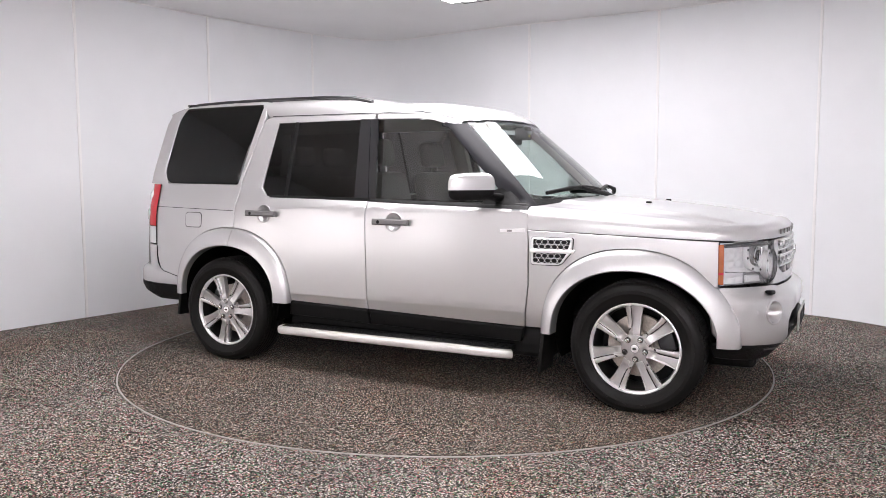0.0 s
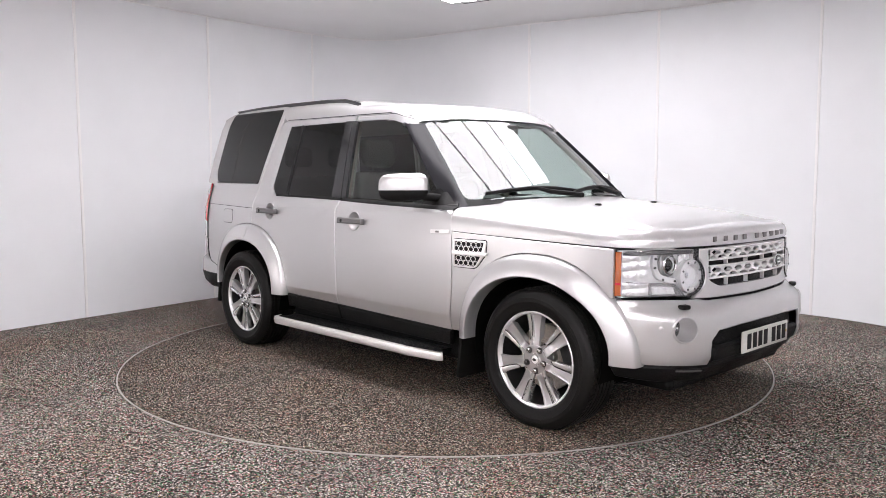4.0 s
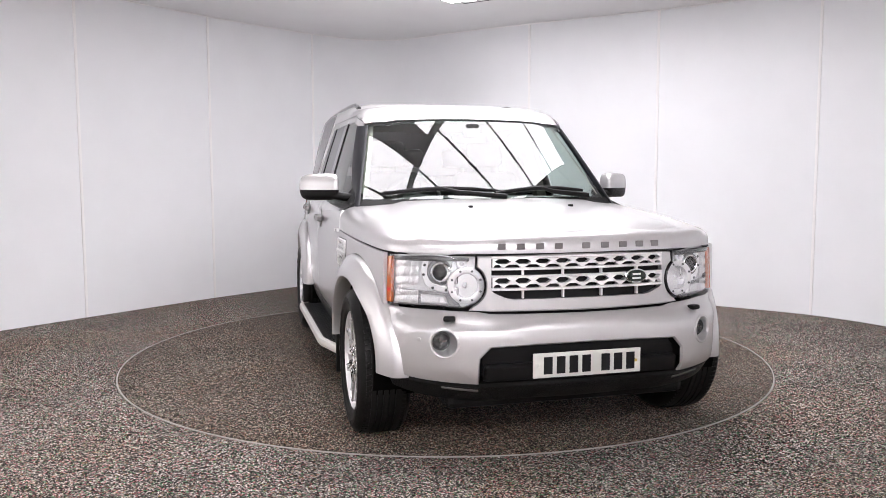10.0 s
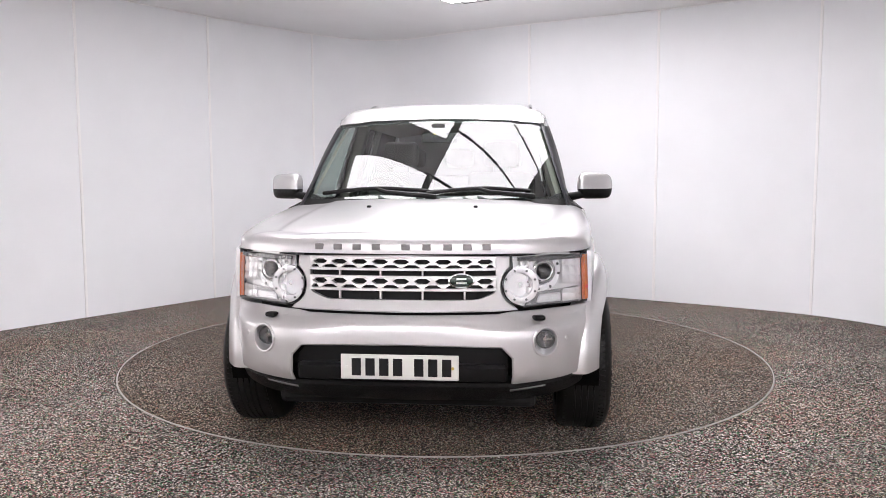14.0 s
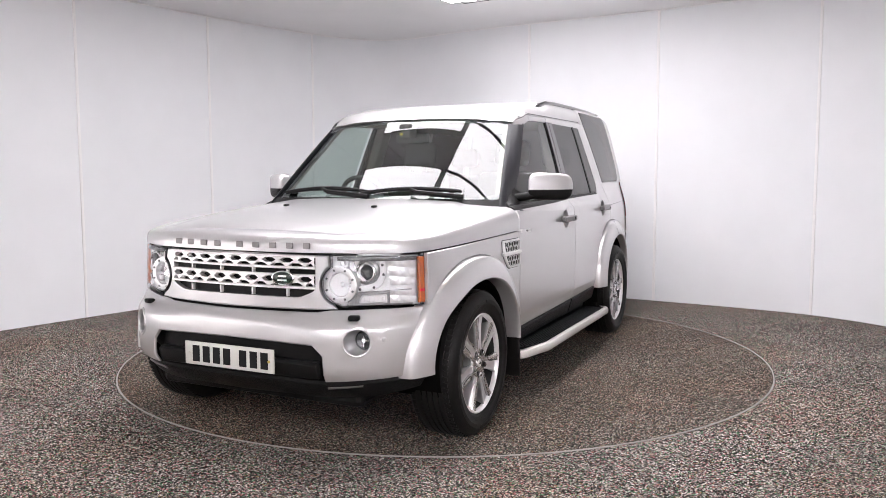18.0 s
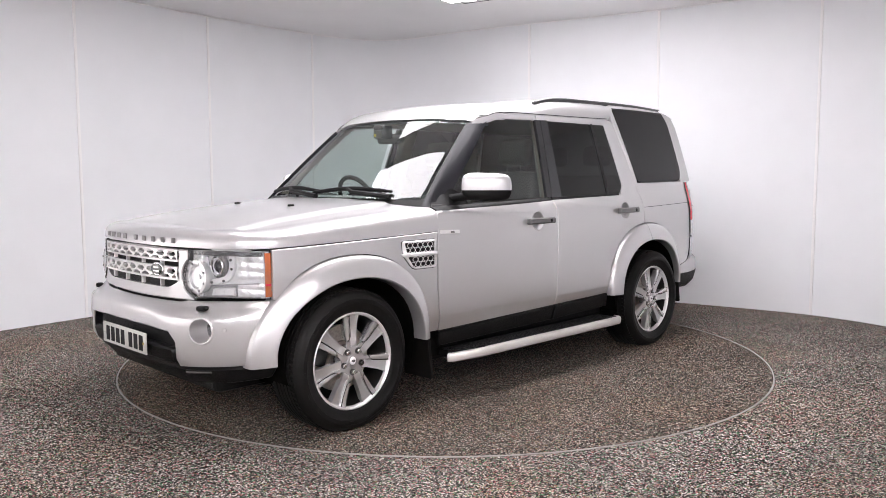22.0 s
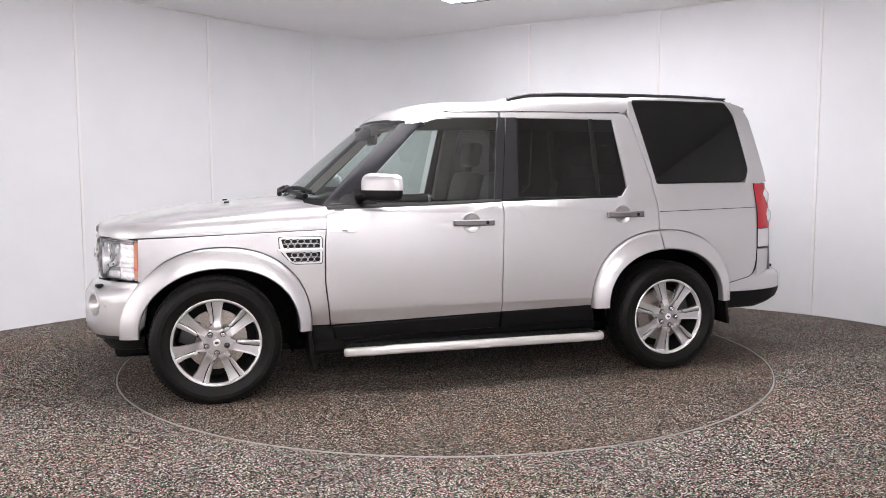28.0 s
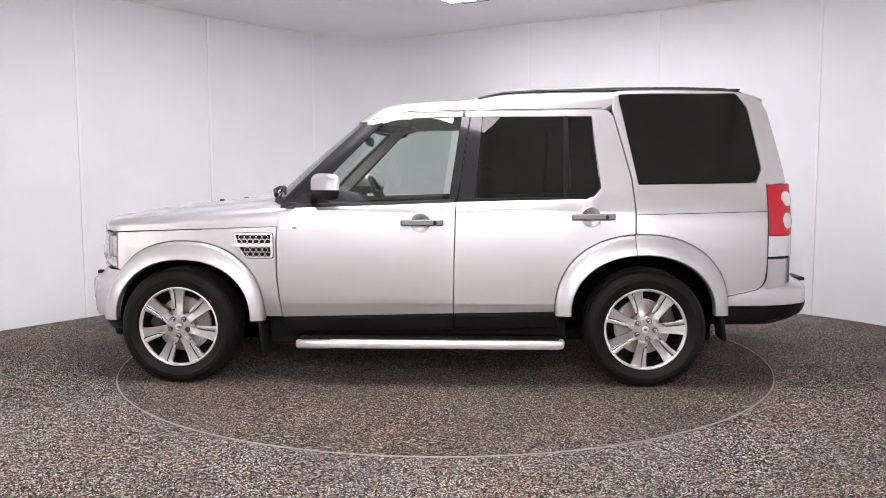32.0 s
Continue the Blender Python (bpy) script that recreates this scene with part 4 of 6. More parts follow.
def build_roof(car):
    bm = bmesh.new()
    rows = []
    n = 60
    front = [(screen_x(y, z) + 0.008, y, z) for y, z in roof_half(ROOF_X)[1:]]
    lip = [(x - 0.030, y, z - 0.016) for x, y, z in front]
    for i in range(-1, n + 1):
        x = ROOF_X - (ROOF_X + 2.190) * max(i, 0) / n
        bow = min(1, max(0, (x + 0.25) / 0.6))
        pts = [(x - 0.25 * y * y * bow, y, z) for y, z in roof_half(x)[1:]]
        if i <= 0:
            pts = lip if i < 0 else front
        elif i <= 3:
            pts = [(a * i / 4 + (1 - i / 4) * (f[0] - (ROOF_X - x)), y, z) for (a, y, z), f in zip(pts, front)]
        gut = (pts[0][0], pts[0][1] - 0.02, pts[0][2] - 0.03)
        pts = [gut] + pts
        rows.append([V(*p) for p in pts] + [V(p[0], -p[1], p[2]) for p in pts[-2::-1]])
    grid(bm, rows)
    bmesh.ops.recalc_face_normals(bm, faces=bm.faces[:])
    if sum(f.normal.z for f in bm.faces) < 0:
        bmesh.ops.reverse_faces(bm, faces=bm.faces[:])
    roof = part("roof", bm, SILVER, car, "silver stepped roof")
    for sg in (1, -1):
        # silver corner where the roof comes down on the windscreen pillar
        b = bmesh.new()
        rows, line = [], []
        for x in np.linspace(0.05, 0.455, 18).tolist():
            ze = ROOF_EDGE(x)
            ye = side_half(min(x, 0.3), ze) - 0.17 * max(0, x - 0.25)
            bow = min(1, max(0, (x + 0.25) / 0.6))
            xa = min(x - 0.25 * ye * ye * bow, screen_x(ye, ze) + 0.010)
            h = 0.046 - 0.014 * smoothstep((x - 0.28) / 0.16)
            o = -0.003 + 0.011 * smoothstep((x - 0.05) / 0.10)
            rows.append([V(xa, sg * (ye - 0.012), ze + 0.018), V(xa, sg * (ye + o - 0.004), ze + 0.008), V(xa, sg * (ye + o), ze), V(xa, sg * (ye + o + 0.3 * h), ze - h), V(xa, sg * (ye - 0.012 + 0.3 * h), ze - h - 0.002)])
            line.append(V(xa, sg * (ye + o - 0.001), ze + 0.003 - 0.006 * smoothstep((x - 0.05) / 0.10)))
        grid(b, rows)
        bmesh.ops.recalc_face_normals(b, faces=b.faces[:])
        if sum(f.normal.y * sg for f in b.faces) < 0:
            bmesh.ops.reverse_faces(b, faces=b.faces[:])
        part("roof_corner", b, SILVER, roof, "silver roof corner over the pillar")
        b = bmesh.new()
        tube(b, line[:-3][::-1] + [V(x, sg * (side_half(x, ROOF_EDGE(x) + 0.004) - 0.0025), ROOF_EDGE(x) + 0.004) for x in np.linspace(0.03, -1.20, 40).tolist()], 0.0030, 6)
        part("roof_seam", b, DARK_TRIM, roof, "thin dark seam along the roof gutter")
        b = bmesh.new()
        yr = lambda x: sg * (side_half(min(x, 0), 1.79) - 0.048)
        tube(b, [V(-0.42, yr(-0.5), 1.775), V(-0.48, yr(-0.5), 1.792), V(-0.58, yr(-0.58), 1.811), V(-0.8, yr(-0.8), 1.821), V(-1.3, yr(-1.3), 1.826), V(-1.7, yr(-1.7), 1.824), V(-1.95, yr(-1.95), 1.817), V(-2.04, yr(-2.0), 1.807), V(-2.08, yr(-2.0), 1.785)], 0.016, 10, 0.9)
        part("roof_rail", b, GLOSS_BLACK, roof, "gloss black roof rail")
        for x in (-0.50, -1.30, -2.02):
            b = bmesh.new()
            box(b, x - 0.05, x + 0.05, -0.014, 0.014, ROOF_EDGE(x) + 0.03, 1.822 if x < -0.6 else 1.79, 0.006, 2, Matrix.Translation((0, yr(x), 0)))
            bmesh.ops.translate(b, vec=OFF, verts=b.verts[:])
            part("rail_foot", b, GLOSS_BLACK, roof, "black rail foot")


def screen_map(y, z, w):
    e = 0.004
    n = Vector((1, -(screen_x(y + e, z) - screen_x(y - e, z)) / (2 * e), -(screen_x(y, z + e) - screen_x(y, z - e)) / (2 * e))).normalized()
    return Vector((screen_x(y, z), y, z)) + n * w + OFF


def build_screen(car):
    edge = sorted((y, z) for y, z in roof_half(ROOF_X)[1:])
    top_z = lambda y: interp(abs(y), [p[0] for p in edge], [p[1] for p in edge]) - 0.006

    def strip(v0, v1, w, cols=49, rows=2):
        """A piece of the screen's surface between two shares of its height, at a height over the glass."""
        bm = bmesh.new()
        out = []
        for i in range(rows):
            row = []
            for k in range(cols):
                u = 2 * k / (cols - 1) - 1
                v = (v0(u) if callable(v0) else v0) * (1 - i / (rows - 1)) + (v1(u) if callable(v1) else v1) * i / (rows - 1)
                y = u * (0.800 - 0.142 * v)
                row.append(screen_map(y, 1.128 + (top_z(u * 0.658) - 1.128) * v, w))
            out.append(row)
        out = [[p - Vector((0.012, 0, 0.0)) for p in out[0]]] + out + [[p - Vector((0.012, 0, 0.0)) for p in out[-1]]]
        grid(bm, out)
        bmesh.ops.recalc_face_normals(bm, faces=bm.faces[:])
        if sum(f.normal.x for f in bm.faces) < 0:
            bmesh.ops.reverse_faces(bm, faces=bm.faces[:])
        return bm

    screen = part("windscreen", strip(0.0, 1.0, -0.004, 49, 33), SCREEN_GLASS, car, "wide raked windscreen of greenish glass")
    for v0, v1 in ((0.0, lambda u: 0.066 + 0.06 * max(0, abs(u) - 0.86) / 0.14), (0.965, 1.0)):
        part("screen_border", strip(v0, v1, -0.006), BLACK_PLASTIC, screen, "black screen border")
    for sg in (1, -1):
        # pillar: front face on the screen, outer face to the side glass
        bm = bmesh.new()
        rows = []
        for k in range(22):
            t = 0.955 * k / 21
            z = 1.085 + (1.628 - 1.085) * t
            yo = 0.815 - 0.155 * (z - 1.13) / 0.55 - 0.0
            xo = screen_x(yo, z)
            yi = yo - 0.024
            zr, zm = 1.085 + 0.566 * t, 1.085 + 0.546 * t
            xg = 0.705 - 0.58 * (zr - 1.085) / 0.587
            xm = (screen_x(yo, zm) + xg) / 2
            row = [V(screen_x(yi, z), sg * yi, z), V(screen_x(yi, z) + 0.010, sg * yi, z + 0.008), V(screen_x(yo - 0.015, z) + 0.012, sg * (yo - 0.015), z + 0.008), V(xo + 0.004, sg * yo, z + 0.003)]
            row += [V(xo - 0.02, sg * (yo * 0.7 + 0.3 * max(side_half(xo - 0.02, z), yo) + 0.004), z + 0.006 * t), V(xm, sg * (side_half(xm, zm) + 0.004), zm), V(xg, sg * (side_half(xg, zr) + 0.002), zr), V(xg - 0.004, sg * (side_half(xg, zr) - 0.018), zr)]
            rows.append(row)
        grid(bm, rows)
        bmesh.ops.recalc_face_normals(bm, faces=bm.faces[:])
        if sum(f.normal.y * sg for f in bm.faces) < 0:
            bmesh.ops.reverse_faces(bm, faces=bm.faces[:])
        pillar = part("windscreen_pillar", bm, DARK_TRIM, car, "dark grey windscreen pillar")
        cap = [(0.226, 1.616), (0.190, 1.622), (0.146, 1.624), (0.155, 1.60), (0.226, 1.585)]
        part("pillar_cap", plate(cap, SIDE[sg], 0.012, 0.002, 0.03, lift=-0.007), DARK_TRIM, pillar)
    # scuttle panel
    bm = bmesh.new()
    rows = []
    for j in range(25):
        y = -0.80 + 1.6 * j / 24
        xb = screen_x(y, 1.14)
        rows.append([V(xb + 0.08, y, hood_z(1.0, y) - 0.035), V(xb + 0.03, y, 1.118), V(xb - 0.01, y, 1.150)])
    grid(bm, rows)
    bmesh.ops.recalc_face_normals(bm, faces=bm.faces[:])
    part("scuttle", bm, BLACK_PLASTIC, car, "black scuttle panel")
    # wipers
    for y0, y1 in ((0.58, -0.02), (0.02, -0.66)):
        bm = bmesh.new()
        pts = []
        for k in range(13):
            t = k / 12
            y = y0 + (y1 - y0) * t
            z = 1.172 + 0.022 * math.sin(math.pi * t) + 0.012 * (1 - t)
            pts.append(screen_map(y, z, 0.014))
        tube(bm, pts, [0.009 + 0.006 * min(1, 3 * (k / 12)) * (1 - 0.5 * k / 12) for k in range(13)], 8, 1.0)
        blade = part("wiper", bm, BLACK_PLASTIC, car, "black windscreen wiper")
        bm = bmesh.new()
        tube(bm, [screen_map(y0 + 0.02, 1.150, 0.02), screen_map(y0 * 0.6 + y1 * 0.4, 1.165, 0.036), screen_map((y0 + y1) / 2, 1.19, 0.03)], [0.016, 0.014, 0.010], 8)
        part("wiper_arm", bm, BLACK_PLASTIC, blade, "black wiper arm")


# ---- car: nose ----
def build_nose(car):
    F = FRONT[1]
    sy, sx = s_of_y, s_of_x
    # bumper skin in silver with the dark lower opening left free
    # black sheet added behind the nose, standing in for shade in its gaps
    core = [(-sy(0.80), 0.30), (sy(0.80), 0.30), (sy(0.80), 0.92), (-sy(0.80), 0.92)]
    part("nose_core", plate(core, F, 0.01, 0.002, 0.06, lift=-0.085), BLACK_PLASTIC, car, "black sheet added behind the nose to darken its gaps")
    half = [(0, 0.6735), (sy(0.44), 0.6765), (sy(0.50), 0.685), (sx(1.86), 0.695)]
    lower = [(sx(1.80), 0.60), (sx(1.82), 0.45), (sx(1.87), 0.392), (sy(0.72), 0.380), (sy(0.497), 0.366), (sy(0.492), 0.490), (sy(0.445), 0.538), (0, 0.545)]
    poly = half + lower
    full = poly + [(-p[0], p[1]) for p in poly[::-1] if p[0] > 0]
    FOG = (sy(0.638), 0.556)
    mouths = [[(k * (FOG[0] + 0.0640 * math.cos(2 * math.pi * i / 32)), FOG[1] + 0.0640 * math.sin(2 * math.pi * i / 32)) for i in range(32)] for k in (1, -1)]
    bumper = part("front_bumper", plate(full, F, 0.012, 0.006, 0.04, holes=mouths, cuts=(0.605, 0.620, 0.632, 0.643, 0.653, 0.662)), SILVER, car, "silver front bumper")
    # black lower valance and inset
    ins = [(-sy(0.44), 0.536), (sy(0.44), 0.536), (sy(0.487), 0.488), (sy(0.49), 0.367), (-sy(0.49), 0.367), (-sy(0.487), 0.488)]
    part("lower_intake", plate(ins, F, 0.01, 0.004, 0.06, lift=-0.05), BLACK_PLASTIC, bumper, "black lower intake panel")
    bar = rounded([(-sy(0.472), 0.46, 0.02), (sy(0.472), 0.46, 0.02), (sy(0.480), 0.372, 0.01), (-sy(0.480), 0.372, 0.01)])
    part("plate_plinth", plate(bar, F, 0.06, 0.012, 0.06, lift=-0.006), BLACK_PLASTIC, bumper, "black number plate plinth")
    val = [(sx(1.80), 0.395), (sx(1.87), 0.385), (sy(0.72), 0.373), (sy(0.50), 0.360), (0, 0.360), (-sy(0.50), 0.360), (-sy(0.72), 0.373), (-sx(1.87), 0.385), (-sx(1.80), 0.395),
           (-sx(1.84), 0.31), (-sy(0.70), 0.275), (-sy(0.4), 0.262), (0, 0.258), (sy(0.4), 0.262), (sy(0.70), 0.275), (sx(1.84), 0.31)]
    part("lower_valance", plate(val, F, 0.05, 0.01, 0.06, lift=-0.004), BLACK_PLASTIC, bumper, "black lower valance")
    for sg in (1, -1):
        Fs = FRONT[sg]
        # pale strip painting the glossy highlight along the valance
        slot = [(sy(0.50), 0.327), (sy(0.66), 0.345), (sy(0.66), 0.351), (sy(0.50), 0.336)]
        part("valance_slot", plate(slot, Fs, 0.006, 0.001, 0.06, lift=0.002), HANDLE_GREY, bumper, "thin grey strip painting a highlight on the valance")
        ring = [(math.cos(2 * math.pi * k / 40), math.sin(2 * math.pi * k / 40)) for k in range(40)]
        mouth = lambda r, w: [Fs(FOG[0] + r * u, FOG[1] + r * v, w) for u, v in ring]
        q = Fs(*FOG, 0)
        tube_at = lambda r, d: [Vector((q.x - d, q.y + sg * r * u, q.z + r * v)) for u, v in ring]
        b = bmesh.new()
        grid(b, [mouth(0.0685, -0.004), mouth(0.0675, 0.004), mouth(0.0625, 0.0065), mouth(0.058, 0.005), mouth(0.0560, -0.004), tube_at(0.046, 0.045), tube_at(0.042, 0.060)], close_u=True)
        bmesh.ops.recalc_face_normals(b, faces=b.faces[:])
        fog = part("fog_lamp", b, SILVER, bumper, "round fog lamp deep in a silver tube")
        fc, fa = Vector((q.x - 0.058, q.y, q.z)), (1, 0, 0)
        b = bmesh.new()
        lathe(b, [(0.044, 0.001), (0.036, 0.002), (0.034, -0.003), (0.020, -0.012), (0.0005, -0.015)], fc, fa, 32)
        bmesh.ops.recalc_face_normals(b, faces=b.faces[:])
        part("fog_reflector", b, GREY_BAND, bumper, "dark chrome fog lamp reflector")
        b = bmesh.new()
        cyl(b, fc + Vector((-0.012, 0, 0)), fc + Vector((0.002, 0, 0)), 0.012, 0.010, 14)
        box(b, -0.006, 0.001, -0.002, 0.002, -0.030, 0.020, 0, 2, Matrix.Translation(fc))
        box(b, -0.006, 0.001, 0.0, 0.028, -0.004, 0.004, 0, 2, Matrix.Translation(fc))
        part("fog_bulb", b, CHROME, bumper, "bright bulb shield")
        b = bmesh.new()
        lathe(b, [(0.0005, 0.010), (0.02, 0.0085), (0.040, 0.003)], fc, fa, 32)
        part("fog_glass", b, LENS_GLASS, bumper, "clear fog lamp glass")
        b = bmesh.new()
        w = Fs(sy(0.615), 0.652, 0.008)
        box(b, -0.02, 0.02, -0.026, 0.026, -0.011, 0.011, 0.008, 3, Matrix.Translation(w) @ Matrix.Rotation(-sg * 0.35 * -1, 4, "Z"))
        part("washer_cover", b, BLACK_PLASTIC, bumper, "black headlamp washer cap")
        for yy in (0.735,):
            q2 = Fs(sy(yy), 0.565, 0)
            n2 = (Fs(sy(yy), 0.565, 0.01) - q2).normalized()
            b = bmesh.new()
            lathe(b, [(0.0005, 0.003), (0.009, 0.002), (0.011, -0.001)], q2, n2, 16)
            part("parking_sensor", b, SILVER, bumper, "round silver parking sensor")
    # number plate
    b = bmesh.new()
    box(b, 2.203, 2.212, -0.26, 0.26, 0.397, 0.508, 0.004, 2)
    bmesh.ops.translate(b, vec=OFF, verts=b.verts[:])
    plate_ob = part("number_plate", b, PLATE_WHITE, car, "white number plate with dark bars")
    x = -0.215
    for k in range(7):
        if k == 4:
            x += 0.032
        b = bmesh.new()
        box(b, 2.2125, 2.2145, x + 0.004, x + 0.045, 0.414, 0.491)
        bmesh.ops.translate(b, vec=OFF, verts=b.verts[:])
        part("plate_bar", b, INK, plate_ob, "black bar", 0)
        x += 0.061
    for y, mt in ((-0.234, PLATE_WHITE), (0.234, BRASS)):
        b = bmesh.new()
        cyl(b, V(2.211, y, 0.452), V(2.2155, y, 0.452), 0.007, n=12)
        part("plate_screw", b, mt, plate_ob, "screw cap")
    # grille: surround, dark opening, two hexagon bars, struts, badge
    cs, cz = sy(0.545), 0.800
    sur = [(sy(0.535), 0.690)] + [(cs + 0.0945 * math.cos(radians(a)), cz + 0.0945 * math.sin(radians(a))) for a in range(250, 119, -10)] + [(sy(0.495), 0.930), (0, 0.938)]
    sur_full = [(0, 0.682), (sy(0.44), 0.686)] + sur[:-1] + [(0, 0.938)]
    full = sur_full + [(-p[0], p[1]) for p in sur_full[::-1] if p[0] > 0]
    hole = rounded([(-sy(0.432), 0.930, 0.01), (sy(0.432), 0.930, 0.01), (sy(0.432), 0.772, 0.02), (sy(0.350), 0.738, 0.03), (-sy(0.350), 0.738, 0.03), (-sy(0.432), 0.772, 0.02)])
    grille = part("grille", plate(full, F, 0.024, 0.006, 0.05, holes=[hole]), SILVER, car, "silver grille surround")
    part("grille_opening", plate([(p[0] * 1.02, 0.834 + (p[1] - 0.834) * 1.04) for p in hole], F, 0.004, 0.002, 0.06, lift=-0.026), BLACK_PLASTIC, grille, "black grille opening")
    for z0, z1 in ((0.868, 0.930), (0.778, 0.846)):
        for za, zb in ((z0, z0 + 0.011), (z1 - 0.009, z1)):
            b = plate([(-sy(0.432), za), (sy(0.432), za), (sy(0.432), zb), (-sy(0.432), zb)], F, 0.02, 0.003, 0.05, lift=0.010)
            part("grille_rail", b, ALLOY, grille, "silver grille rail")
        b = bmesh.new()
        k = 9
        wd = sy(0.428) * 2 / k
        zm = z0 + 0.011 + (z1 - z0 - 0.020) * 0.36
        for i in range(k):
            a = -sy(0.428) + wd * i
            c = a + wd / 2
            h = (z1 - 0.009 - zm) / 2
            m = zm + h
            holecell(b, (a, a + wd, zm, z1 - 0.009), [(c - wd * 0.40, m), (c - wd * 0.20, m + h * 0.80), (c + wd * 0.20, m + h * 0.80), (c + wd * 0.40, m), (c + wd * 0.20, m - h * 0.80), (c - wd * 0.20, m - h * 0.80)], F, -0.022, 0.008)
        lo = z0 + 0.011
        for i in range(k + 1):
            a, e = max(-sy(0.428), -sy(0.428) + wd * (i - 0.5)), min(sy(0.428), -sy(0.428) + wd * (i + 0.5))
            c = (a + e) / 2
            w2 = (e - a) * 0.40
            h = zm - lo
            holecell(b, (a, e, lo, zm), [(c - w2, lo + h * 0.30), (c - w2 * 0.45, lo + h * 0.95), (c + w2 * 0.45, lo + h * 0.95), (c + w2, lo + h * 0.30), (c + w2 * 0.9, lo + h * 0.05), (c - w2 * 0.9, lo + h * 0.05)], F, -0.022, 0.007)
        part("grille_mesh", b, ALLOY, grille, "silver hexagon grille mesh")
    for y in (-0.285, -0.094, 0.097, 0.287):
        for z0, z1 in ((0.846, 0.868), (0.742, 0.778)):
            sgn = 1 if y > 0 else -1
            c = sgn * sy(abs(y))
            part("grille_strut", plate([(c - 0.004, z0), (c + 0.004, z0), (c + 0.004, z1), (c - 0.004, z1)], F, 0.020, 0.001, lift=0.004), ALLOY, grille, "short silver strut")
    c = sy(0.272)
    q = F(c, 0.826, 0.010)
    nrm = (F(c, 0.826, 0.02) - q).normalized()
    for rw, rh, d, mt, nm, lb in ((0.058, 0.033, 0.008, CHROME, "badge_rim", "chrome badge rim"), (0.052, 0.028, 0.0105, BADGE_GREEN, "badge_face", "dark green oval badge")):
        b = bmesh.new()
        lathe(b, [(0.0005, d), (0.9, d), (1.0, d - 0.003), (1.0, -0.004)], (0, 0, 0), (0, 0, 1), 32)
        m = Matrix.Translation(q) @ nrm.to_track_quat("Z", "Y").to_matrix().to_4x4()
        rot = m @ Matrix.Diagonal((rw, rh, 1, 1))
        for v in b.verts:
            v.co = rot @ v.co
        bmesh.ops.recalc_face_normals(b, faces=b.faces[:])
        part(nm, b, mt, grille, lb)
    for dz, hw in ((0.008, 0.022), (-0.010, 0.024)):
        part("badge_mark", plate([(c - hw, 0.826 + dz - 0.004), (c + hw, 0.826 + dz - 0.004), (c + hw, 0.826 + dz + 0.004), (c - hw, 0.826 + dz + 0.004)], F, 0.003, 0.001, lift=0.0225), ALLOY, grille, "pale bar on the badge")
    for sg in (1, -1):
        build_headlamp(car, sg)


